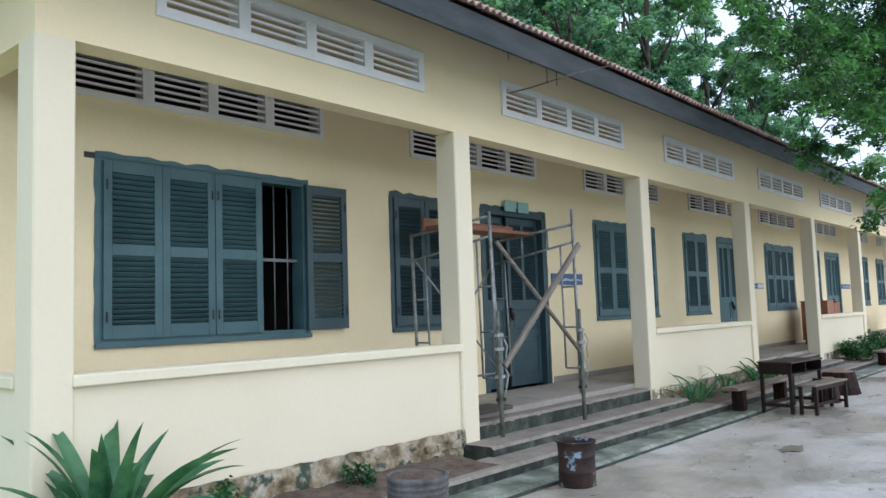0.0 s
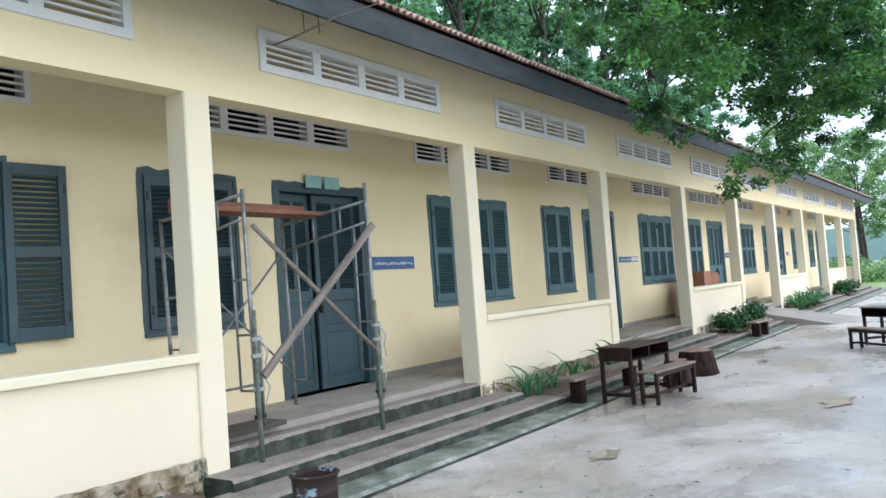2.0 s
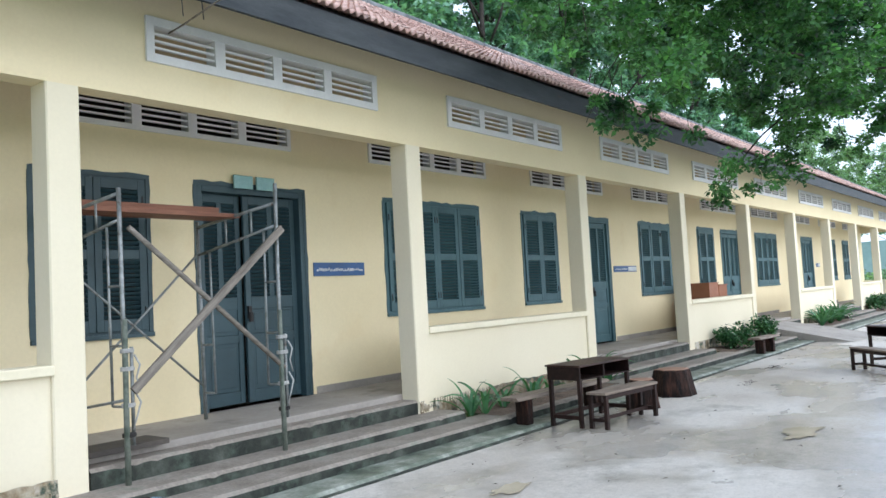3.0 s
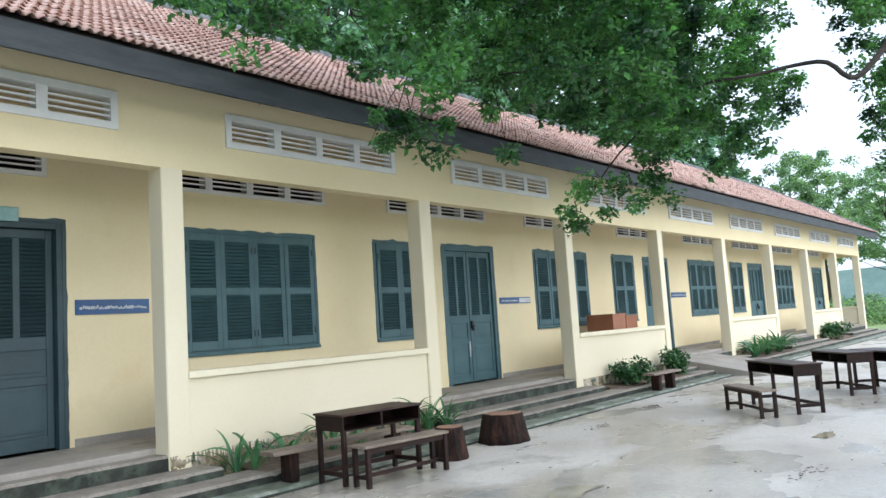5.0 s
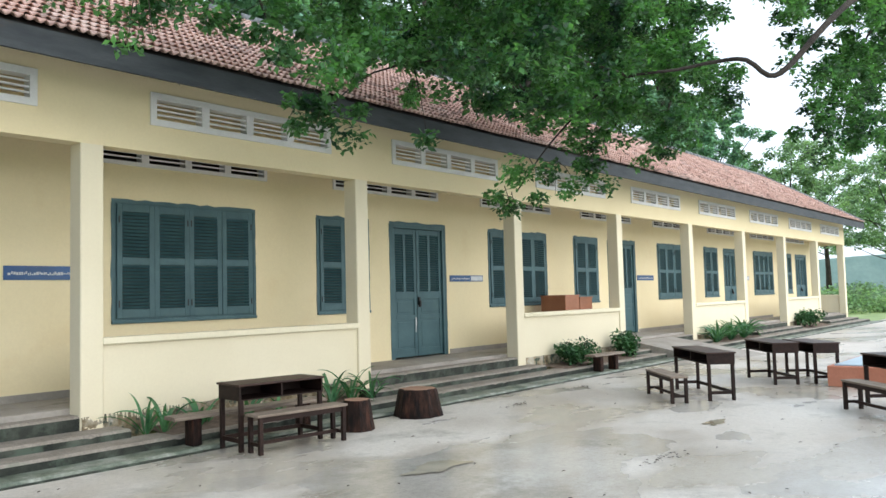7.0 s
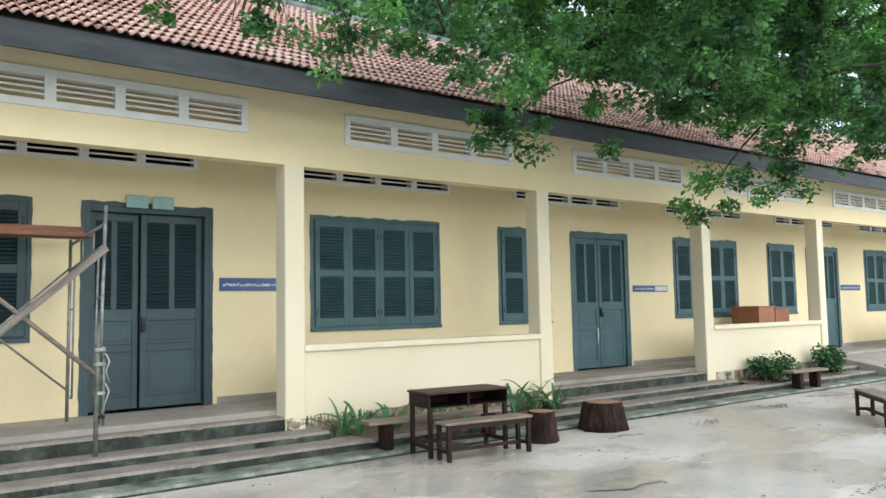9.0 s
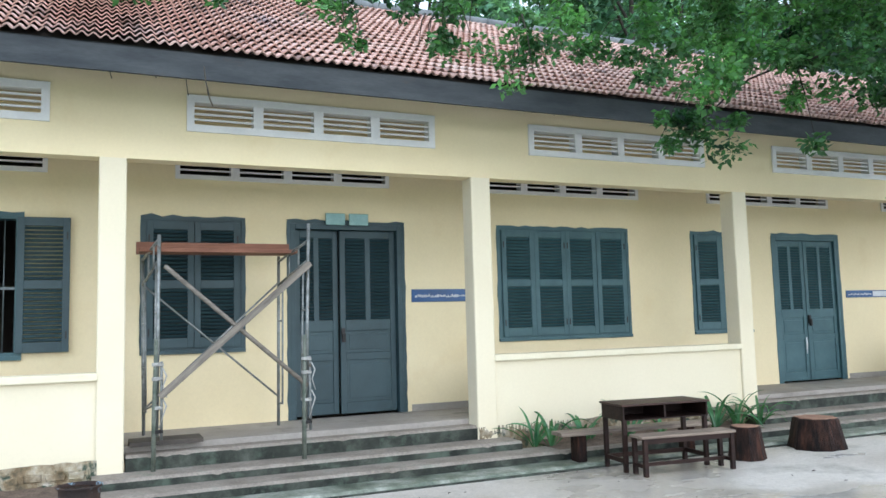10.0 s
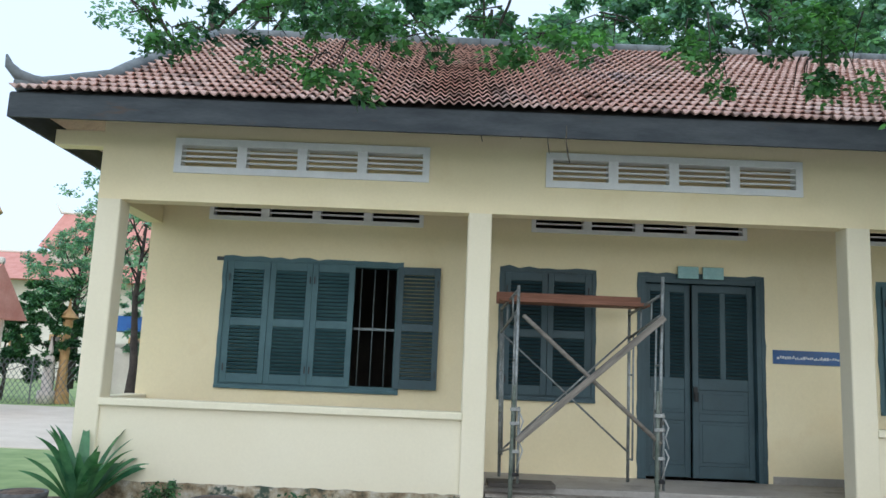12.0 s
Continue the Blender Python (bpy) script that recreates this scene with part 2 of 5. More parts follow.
def leafy(name, dark, light, scale=0.6, gloss=0.45, through_light=0.25):
    m, n, l, b = shader(name, gloss, spec=0.4)
    vec = coords(n, l, True)
    col, _ = noise_ramp(n, l, vec, scale, [(0.35, dark), (0.65, light)], 4)
    geo = n.new("ShaderNodeNewGeometry")
    r = n.new("ShaderNodeMapRange")
    r.inputs["To Min"].default_value, r.inputs["To Max"].default_value = 0.45, 1.5
    l.new(geo.outputs["Random Per Island"], r.inputs["Value"])
    col = mix(n, l, "MULTIPLY", 1.0, col, r.outputs["Result"])
    l.new(col, b.inputs["Base Color"])
    tr = n.new("ShaderNodeBsdfTranslucent")
    warm = mix(n, l, "MULTIPLY", 1.0, col, (1.5, 1.6, 0.7))
    l.new(warm, tr.inputs["Color"])
    ms = n.new("ShaderNodeMixShader")
    ms.inputs["Fac"].default_value = through_light
    l.new(b.outputs["BSDF"], ms.inputs[1])
    l.new(tr.outputs["BSDF"], ms.inputs[2])
    l.new(ms.outputs["Shader"], n["Material Output"].inputs["Surface"])
    return m


M_LEAF = leafy("tree_leaf", (0.009, 0.04, 0.025), (0.12, 0.29, 0.10), 1.2, 0.36, 0.42)
# tall and garden trees: haze put into a paler, bluer leaf colour
M_FARLEAF = leafy("hazy_tall_tree_leaf", (0.10, 0.22, 0.17), (0.22, 0.39, 0.29), 0.5, 0.45, 0.4)
# trees and hedge past the far end, with more haze in the colour
M_PALELEAF = leafy("hazy_distant_leaf", (0.13, 0.23, 0.15), (0.24, 0.36, 0.22), 0.3, 0.5, 0.4)
M_BLADE = leafy("lily_leaf", (0.025, 0.09, 0.045), (0.085, 0.215, 0.10), 3.0, 0.25)
M_BUSH = leafy("bush_leaf", (0.02, 0.075, 0.035), (0.075, 0.19, 0.07), 2.0)
M_GRASS = leafy("grass", (0.17, 0.24, 0.12), (0.32, 0.38, 0.22), 0.8, 0.8)
M_PATH = surface("pale_cement_path", [(0.3, (0.66, 0.57, 0.47)), (0.7, (0.76, 0.67, 0.57))], 1.2, 12, 0.12, 0.8)


def yard_material():
    m, n, l, b = shader("wet_concrete_yard", 0.7)
    vec = coords(n, l, True)
    col, _ = noise_ramp(n, l, vec, 0.45, [(0.3, (0.47, 0.425, 0.37)), (0.5, (0.61, 0.57, 0.515)), (0.7, (0.71, 0.68, 0.63))], 7, 0.6)
    g, fac = noise_ramp(n, l, vec, 14, [(0.3, (0.78,)), (0.7, (1.0,))], 8, 0.7)
    col = mix(n, l, "MULTIPLY", 1.0, col, g)
    wet, wf = noise_ramp(n, l, coords(n, l, True, (0.35, 0.6, 1)), 0.75, [(0.47, (0.0,)), (0.56, (1.0,))], 6, 0.55)
    col = mix(n, l, "MIX", wet, col, mix(n, l, "MULTIPLY", 1.0, col, (0.78, 0.765, 0.74)))
    # mud and algae, thicker towards the near end of the yard
    _, muddy = noise_ramp(n, l, vec, 0.9, [(0.0, (0.0,)), (1.0, (1.0,))], 9, 0.72)
    sep, near, both = n.new("ShaderNodeSeparateXYZ"), n.new("ShaderNodeMapRange"), n.new("ShaderNodeMath")
    l.new(vec, sep.inputs[0])
    near.inputs["From Min"].default_value, near.inputs["From Max"].default_value = 3.0, 13.0
    near.inputs["To Min"].default_value, near.inputs["To Max"].default_value = 0.10, -0.03
    l.new(sep.outputs["X"], near.inputs["Value"])
    both.operation = "ADD"
    l.new(muddy, both.inputs[0])
    l.new(near.outputs["Result"], both.inputs[1])
    mask = n.new("ShaderNodeMapRange")
    mask.inputs["From Min"].default_value, mask.inputs["From Max"].default_value = 0.50, 0.70
    mask.inputs["To Max"].default_value = 0.72
    l.new(both.outputs[0], mask.inputs["Value"])
    col = mix(n, l, "MIX", mask.outputs["Result"], col, (0.155, 0.14, 0.105))
    speck, _ = noise_ramp(n, l, vec, 45, [(0.33, (0.6,)), (0.45, (1.0,))], 4, 0.6)
    col = mix(n, l, "MULTIPLY", 0.6, col, speck)
    # standing water in the hollow of the yard, with dry islands
    mp, ball = n.new("ShaderNodeMapping"), n.new("ShaderNodeTexGradient")
    ball.gradient_type = "SPHERICAL"
    mp.inputs["Location"].default_value, mp.inputs["Scale"].default_value = (-11.4 / 3.4, 4.75 / 1.7, 0), (1 / 3.4, 1 / 1.7, 0)
    l.new(n.new("ShaderNodeNewGeometry").outputs["Position"], mp.inputs["Vector"])
    l.new(mp.outputs["Vector"], ball.inputs["Vector"])
    _, ripple = noise_ramp(n, l, coords(n, l, True, (0.55, 0.85, 1)), 0.95, [(0.0, (0.0,)), (1.0, (1.0,))], 5, 0.5)
    level, pool = n.new("ShaderNodeMath"), n.new("ShaderNodeMapRange")
    level.operation, level.inputs[1].default_value = "MULTIPLY_ADD", 0.42
    l.new(ball.outputs["Fac"], level.inputs[0])
    l.new(ripple, level.inputs[2])
    pool.inputs["From Min"].default_value, pool.inputs["From Max"].default_value = 0.585, 0.60
    l.new(level.outputs[0], pool.inputs["Value"])
    col = mix(n, l, "MIX", pool.outputs["Result"], col, mix(n, l, "MULTIPLY", 1.0, col, (0.9, 0.92, 0.95)))
    l.new(col, b.inputs["Base Color"])
    r = n.new("ShaderNodeMapRange")
    r.inputs["To Min"].default_value, r.inputs["To Max"].default_value = 0.65, 0.27
    l.new(wet, r.inputs["Value"])
    gloss = mix(n, l, "MIX", pool.outputs["Result"], r.outputs["Result"], (0.22, 0.22, 0.22))
    l.new(gloss, b.inputs["Roughness"])
    flat = n.new("ShaderNodeMath")
    flat.operation = "SUBTRACT"
    flat.use_clamp = True
    l.new(fac, flat.inputs[0])
    l.new(pool.outputs["Result"], flat.inputs[1])
    bump(n, l, b, flat.outputs[0], 0.25, 0.006)
    return m


M_YARD = yard_material()


# ---- mesh helpers ----
class Shape:
    """Collects corners and faces of one mesh."""

    def __init__(self):
        self.v, self.f = [], []

    def add(self, verts, faces):
        k = len(self.v)
        self.v += [tuple(p) for p in verts]
        self.f += [tuple(k + i for i in q) for q in faces]
        return self

    def box(self, x0, x1, y0, y1, z0, z1, m=None):
        p = [Vector((x, y, z)) for z in (z0, z1) for y in (y0, y1) for x in (x0, x1)]
        if m:
            p = [m @ q for q in p]
        return self.add(p, [(0, 2, 3, 1), (4, 5, 7, 6), (0, 1, 5, 4), (1, 3, 7, 5), (3, 2, 6, 7), (2, 0, 4, 6)])

    def tube(self, pts, radii, n=10, caps=True):
        pts = [Vector(p) for p in pts]
        k = len(self.v)
        side = None
        for i, p in enumerate(pts):
            d = (pts[min(i + 1, len(pts) - 1)] - pts[max(i - 1, 0)]).normalized()
            if side is None:
                side = d.orthogonal().normalized()
            side = (side - d * side.dot(d)).normalized()
            up = d.cross(side)
            for j in range(n):
                a = 2 * math.pi * j / n
                self.v.append(tuple(p + (side * math.cos(a) + up * math.sin(a)) * radii[i]))
        for i in range(len(pts) - 1):
            for j in range(n):
                a, b = k + i * n + j, k + i * n + (j + 1) % n
                self.f.append((a, b, b + n, a + n))
        if caps:
            self.f.append(tuple(k + j for j in reversed(range(n))))
            self.f.append(tuple(k + (len(pts) - 1) * n + j for j in range(n)))
        return self

    def rod(self, a, b, r, n=8):
        return self.tube([a, b], [r, r], n)

    def lathe(self, rings, n=24, wobble=0.0, seed=0):
        """rings: (radius, z) from the bottom up, closed by caps."""
        k, r0 = len(self.v), random.Random(seed)
        off = [1 + r0.uniform(-wobble, wobble) for _ in range(n)]
        for r, z in rings:
            for j in range(n):
                a = 2 * math.pi * j / n
                self.v.append((r * off[j] * math.cos(a), r * off[j] * math.sin(a), z))
        for i in range(len(rings) - 1):
            for j in range(n):
                a, b = k + i * n + j, k + i * n + (j + 1) % n
                self.f.append((a, b, b + n, a + n))
        self.f.append(tuple(k + j for j in reversed(range(n))))
        self.f.append(tuple(k + (len(rings) - 1) * n + j for j in range(n)))
        return self

    def mesh(self, name, material, smooth=False):
        me = bpy.data.meshes.new(name)
        me.from_pydata(self.v, [], self.f)
        me.materials.append(material)
        if smooth:
            me.shade_smooth()
        me.update()
        return me


def part(name, shape, material, parent=None, label="", at=None, smooth=False, bevel=0.0):
    """One mesh object, under a thing or a part if parent is given."""
    data = shape if isinstance(shape, bpy.types.Mesh) else shape.mesh(name, material, smooth)
    ob = new(name, data)
    if at is not None:
        ob.matrix_basis = at if isinstance(at, Matrix) else Matrix.Translation(at)
    if parent:
        ob.parent = parent
    if label:
        ob["label"] = label
    if bevel:
        b = ob.modifiers.new("worn_edges", "BEVEL")
        b.width, b.segments, b.limit_method = bevel, 2, "ANGLE"
    return ob


def thing(name, label, category, group="", at=None, kind=""):
    ob = new(name)
    if at is not None:
        ob.matrix_basis = at if isinstance(at, Matrix) else Matrix.Translation(at)
    return tagged(ob, label, category, group, kind)


def holed_wall(x0, x1, z0, z1, y0, y1, holes):
    """A wall along x, y0 its front, with rectangular openings (x0, x1, z0, z1) through it."""
    s = Shape()
    xs = sorted({x0, x1, *[h[i] for h in holes for i in (0, 1)]})
    zs = sorted({z0, z1, *[h[i] for h in holes for i in (2, 3)]})

    def solid(i, j):
        if not (0 <= i < len(xs) - 1 and 0 <= j < len(zs) - 1):
            return False
        cx, cz = (xs[i] + xs[i + 1]) / 2, (zs[j] + zs[j + 1]) / 2
        return not any(h[0] < cx < h[1] and h[2] < cz < h[3] for h in holes)

    for i in range(len(xs) - 1):
        for j in range(len(zs) - 1):
            if not solid(i, j):
                continue
            a, b, c, d = xs[i], xs[i + 1], zs[j], zs[j + 1]
            s.add([(a, y0, c), (b, y0, c), (b, y0, d), (a, y0, d)], [(0, 1, 2, 3)])
            s.add([(a, y1, c), (b, y1, c), (b, y1, d), (a, y1, d)], [(3, 2, 1, 0)])
            if not solid(i - 1, j):
                s.add([(a, y0, c), (a, y1, c), (a, y1, d), (a, y0, d)], [(3, 2, 1, 0)])
            if not solid(i + 1, j):
                s.add([(b, y0, c), (b, y1, c), (b, y1, d), (b, y0, d)], [(0, 1, 2, 3)])
            if not solid(i, j - 1):
                s.add([(a, y0, c), (b, y0, c), (b, y1, c), (a, y1, c)], [(3, 2, 1, 0)])
            if not solid(i, j + 1):
                s.add([(a, y0, d), (b, y0, d), (b, y1, d), (a, y1, d)], [(0, 1, 2, 3)])
    return s


# ---- plan, metres: veranda front at y = 0, first column at x = 0 ----
BAY, ROOM, NBAY = 4.6, 9.2, 10
COLW, BEAM_Z, EAVE_Y = 0.29, 3.755, -0.75
WALL_Y, FLOOR_Z = 1.565, 0.5
LEN = 46.5
W_TOP, W_BOT = 3.27, 1.53
RIDGE_Y, RIDGE_Z, EAVE_Z = 4.0, 7.64, 4.83
BACK_Y = 8.0
VENT_W, VENT_Z0, VENT_Z1 = 3.10, 4.145, 4.525


def col_x(k):
    return 0.03 if k == 0 else 4.62 * k - 0.02


def roof_z(y):
    return EAVE_Z + (RIDGE_Z - EAVE_Z) * (y - EAVE_Y) / (RIDGE_Y - EAVE_Y)


def structure(name, shape, material, label, category, **kw):
    return tagged(part(name, shape, material, **kw), label, category, kind="structure")


# ---- ground ----
g = Shape()
g.add([(-900, -900, -0.02), (1200, -900, -0.02), (1200, 900, -0.02), (-900, 900, -0.02)], [(0, 1, 2, 3)])
structure("ground", g, M_GRASS, "pale green grassy ground reaching the horizon", "ground")
g = Shape()
nx, ny = 60, 24
for j in range(ny + 1):
    for i in range(nx + 1):
        x, y = -14 + 78 * i / nx, -24 + 23.2 * j / ny
        g.v.append((x, y, 0.008 * noise.noise((x * 0.5, y * 0.5, 0))))
g.f = [(j * (nx + 1) + i, j * (nx + 1) + i + 1, (j + 1) * (nx + 1) + i + 1, (j + 1) * (nx + 1) + i) for j in range(ny) for i in range(nx)]
structure("pavement", g, M_YARD, "pale wet concrete schoolyard with puddles and mud", "pavement", smooth=True)

# ---- house body ----
win4 = [(1.25 + ROOM * k, 3.70 + ROOM * k, W_BOT, W_TOP) for k in range(5)]
win2 = [(5.16 + ROOM * k, 6.42 + ROOM * k, W_BOT, W_TOP) for k in range(5)]
doors = [(7.10 + ROOM * k, 8.78 + ROOM * k, FLOOR_Z, W_TOP) for k in range(5)]
ivents = [(0.97 + BAY * k, 0.97 + BAY * k + 3.00, 3.865, 4.275) for k in range(NBAY)]
fvents = [(0.965 + BAY * k, 0.965 + BAY * k + VENT_W, VENT_Z0, VENT_Z1) for k in range(NBAY)]
structure("wall_inner", holed_wall(0.12, LEN, FLOOR_Z - 0.5, 5.95, WALL_Y, WALL_Y + 0.22, win4 + win2 + doors + ivents), M_WALL,
          "pale yellow plastered veranda wall with doors and windows", "wall")
structure("wall_front", holed_wall(0.03, LEN, BEAM_Z, 4.95, 0.0, 0.24, fvents), M_WALL,
          "pale yellow plastered beam wall above the columns", "wall")
# end beams, end walls and back wall
for nm, xa, xb in (("wall_west", 0.05, 0.27), ("wall_east", LEN - 0.22, LEN)):
    s = Shape()
    s.box(xa, xb, 0.24, WALL_Y, BEAM_Z, 5.3)
    y0 = WALL_Y + 0.22
    prof = [(y0, 0), (BACK_Y, 0), (BACK_Y, 5.2), (RIDGE_Y, 7.5), (y0, 6.1)]
    s.add([(xa, y, z) for y, z in prof] + [(xb, y, z) for y, z in prof],
          [tuple(range(5))[::-1], tuple(range(5, 10))] + [(i, (i + 1) % 5, 5 + (i + 1) % 5, 5 + i) for i in range(5)])
    structure(nm, s, M_WALL, "pale yellow plastered gable end wall", "wall")
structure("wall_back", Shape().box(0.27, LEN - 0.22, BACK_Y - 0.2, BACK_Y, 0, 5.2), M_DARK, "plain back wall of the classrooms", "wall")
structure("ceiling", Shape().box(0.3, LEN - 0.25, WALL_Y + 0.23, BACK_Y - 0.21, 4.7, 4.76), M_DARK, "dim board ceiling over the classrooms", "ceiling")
# veranda ceiling added to throw light back onto the inner wall
structure("ceiling", Shape().box(0.3, LEN - 0.25, 0.245, WALL_Y - 0.003, 4.72, 4.76), M_CEIL, "brown boarded veranda ceiling, added to bounce light", "ceiling")
structure("floor", Shape().box(0.1, LEN, 0.28, BACK_Y - 0.21, 0.05, FLOOR_Z), M_FLOOR, "worn grey cement veranda floor", "floor", bevel=0.01)
bb = Shape()
for k in range(5):
    bb.box(8.90 + ROOM * k, min(12.6 + ROOM * k, LEN - 0.3), WALL_Y - 0.012, WALL_Y - 0.001, FLOOR_Z, FLOOR_Z + 0.10)
structure("baseboard", bb, M_FLOOR, "dirty grey cement skirting along the wall", "baseboard")


# ---- columns and parapets ----
def column(k):
    x = col_x(k)
    e, d = 0.013, COLW
    plan = [(x + e, 0), (x + d - e, 0), (x + d, e), (x + d, d - e), (x + d - e, d), (x + e, d), (x, d - e), (x, e)]
    c = part("column", Shape().add([(a, b, 0.12) for a, b in plan] + [(a, b, BEAM_Z) for a, b in plan],
                                   [tuple(range(8))[::-1], tuple(range(8, 16))] + [(i, (i + 1) % 8, 8 + (i + 1) % 8, 8 + i) for i in range(8)]), M_CREAM)
    return tagged(c, "pale cream square plastered veranda column", "column", "veranda columns", "structure")


for k in range(NBAY + 1):
    column(k)
def crumbled_face(x0, x1, y, z0, z1, seed):
    """The stained foundation: broken render over rubble, knobbly and uneven."""
    f = Shape()
    n, m = int((x1 - x0) / 0.03), int((z1 - z0) / 0.03)
    for i in range(n + 1):
        for j in range(m + 1):
            x, z = x0 + (x1 - x0) * i / n, z0 + (z1 - z0) * j / m
            d = 0.035 * noise.noise((x * 3.1, z * 4, seed)) + 0.022 * noise.noise((x * 9, z * 11, seed + 3)) + 0.012 * noise.noise((x * 25, z * 25, seed))
            cell = noise.cell((x * 4.3, z * 6.5, seed))
            top = 0.02 * noise.noise((x * 5, 0, seed)) if j == m else 0
            f.v.append((x, y - 0.028 + d - 0.014 * cell - (0.03 * (1 - j / m)), z + top))
    f.f = [(i * (m + 1) + j, (i + 1) * (m + 1) + j, (i + 1) * (m + 1) + j + 1, i * (m + 1) + j + 1) for i in range(n) for j in range(m)]
    return f


def rubble(x0, x1, y, z0, z1, parent, seed):
    """Bare foundation stones where the render has fallen off."""
    r = random.Random(seed)
    z = z0
    while z < z1 - 0.03:
        h = min(r.uniform(0.07, 0.11), z1 - z)
        x = x0 + r.uniform(0, 0.1)
        while x < x1 - 0.02:
            w = min(r.uniform(0.11, 0.24), x1 - x)
            d = r.uniform(0.03, 0.07)
            a, b, c, e = x + 0.008, x + w - 0.008, z + 0.006, z + h - 0.006
            q = lambda: r.uniform(-0.012, 0.012)
            back = [(a, y, c), (b, y, c), (b, y, e), (a, y, e)]
            front = [(a + 0.02 + q(), y - d, c + 0.015 + q()), (b - 0.02 + q(), y - d, c + 0.015 + q()),
                     (b - 0.02 + q(), y - d + q(), e - 0.015 + q()), (a + 0.02 + q(), y - d + q(), e - 0.015 + q())]
            st = Shape().add(back + front, [(4, 5, 6, 7), (0, 1, 5, 4), (1, 2, 6, 5), (2, 3, 7, 6), (3, 0, 4, 7)])
            part("stone", st, M_RUBBLE, parent)
            x += w
        z += h


def parapet(k, near):
    x0, x1 = col_x(k) + COLW, col_x(k + 1)
    p = thing("parapet", "low pale yellow plastered parapet wall with cream coping", "parapet", "veranda parapets", kind="structure")
    part("panel", Shape().box(x0 - 0.002, x1 + 0.002, 0.035, 0.24, 0.40, 1.265), M_CREAM, p)
    part("coping", Shape().box(x0 - 0.015, x1 + 0.015, -0.02, 0.27, 1.265, 1.352), M_COPING, p, bevel=0.012)
    f = part("foundation", Shape().box(x0 - 0.3, x1 + 0.3, 0.045, 0.24, 0.0, 0.40), M_RUBBLE, p, "stained crumbling stone foundation")
    if near:
        part("crumbled_render", crumbled_face(x0 - 0.28, x1 + 0.02, 0.03, 0.06, 0.415, k), M_RUBBLE, p, smooth=True)
        rubble(x1 - 0.95, x1 - 0.02, 0.02, 0.12, 0.33, f, k)
    return p


for k in (0, 2, 4, 6, 8):
    p = parapet(k, k in (0, 2))
    if k == 2:
        # limewash run down in teeth over the foot of the wall
        dr, r_ = Shape(), random.Random(4)
        x = col_x(2) + 0.02
        while x < col_x(2) + 1.5:
            w, h = r_.uniform(0.015, 0.04), r_.uniform(0.02, 0.11)
            y = -0.004 if x < col_x(2) + COLW else -0.03
            dr.add([(x, y, 0.42), (x + w, y, 0.42), (x + w * 0.7, y - 0.004, 0.41 - h), (x + w * 0.3, y - 0.004, 0.41 - h)], [(3, 2, 1, 0)])
            x += w + r_.uniform(0.0, 0.03)
        part("limewash_run", dr, M_CREAM, p)
# returns at both ends of the veranda
for x in (0.05, LEN - 0.26):
    p = thing("parapet", "low pale yellow parapet closing the veranda end", "parapet", "veranda parapets", kind="structure")
    part("panel", Shape().box(x, x + 0.2, COLW + 0.006, WALL_Y - 0.003, 0.3, 1.265), M_CREAM, p)
    part("coping", Shape().box(x - 0.035, x + 0.235, COLW + 0.006, WALL_Y - 0.003, 1.265, 1.352), M_COPING, p, bevel=0.012)


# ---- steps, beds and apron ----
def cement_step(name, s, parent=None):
    """Worn pale top; mossy front, with its shade put into the colour too."""
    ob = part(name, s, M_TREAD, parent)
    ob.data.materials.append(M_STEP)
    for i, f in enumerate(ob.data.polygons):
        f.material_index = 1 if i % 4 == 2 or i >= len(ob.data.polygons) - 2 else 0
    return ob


def ragged_slab(x0, x1, y0, y1, z0, z1, seed, amount=0.0025, seg=0.07):
    """A slab whose front edge y0 is chipped and uneven."""
    s, r = Shape(), random.Random(seed)
    n = max(2, int((x1 - x0) / seg))
    rows = []
    for i in range(n + 1):
        x = x0 + (x1 - x0) * i / n
        j = r.uniform(-amount, amount)
        chip = r.random() < 0.04
        rows.append([(x, y1, z1), (x, y0 + 0.035 + (0.02 if chip else 0), z1 + j * 0.25), (x, y0 + j, z1 - 0.03 - (0.015 if chip else 0)), (x, y0 + j * 0.6, z0), (x, y1, z0)])
    for row in rows:
        s.v += row
    for i in range(n):
        for q in range(4):
            a, b = i * 5 + q, i * 5 + q + 1
            s.f.append((a, b, b + 5, a + 5))
    s.f += [tuple(range(5))[::-1], tuple(n * 5 + q for q in range(5))]
    return s


STEP_Z = (0.43, 0.255, 0.155)
STEP_Y = (0.02, -0.42, -0.85)
for k in range(1, NBAY, 2):
    x0, x1 = col_x(k) + 0.02, col_x(k + 1) + 0.10
    st = thing("steps", "worn mossy cement entrance steps with chipped edges", "steps", "entrance steps", kind="structure")
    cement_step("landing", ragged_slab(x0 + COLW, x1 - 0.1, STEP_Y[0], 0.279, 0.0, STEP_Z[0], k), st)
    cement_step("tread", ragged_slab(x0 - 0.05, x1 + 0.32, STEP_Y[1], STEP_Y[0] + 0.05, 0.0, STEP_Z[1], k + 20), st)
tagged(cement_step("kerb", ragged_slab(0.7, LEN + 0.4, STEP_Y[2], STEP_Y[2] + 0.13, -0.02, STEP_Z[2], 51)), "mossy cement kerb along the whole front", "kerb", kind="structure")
for k in range(1, NBAY, 2):
    x0, x1 = col_x(k) - 0.3, col_x(k + 1) + 0.8
    structure("tread", Shape().box(x0, x1, STEP_Y[2] + 0.128, STEP_Y[1] + 0.06, -0.02, STEP_Z[2] - 0.003), M_TREAD, "lowest worn cement step", "step")
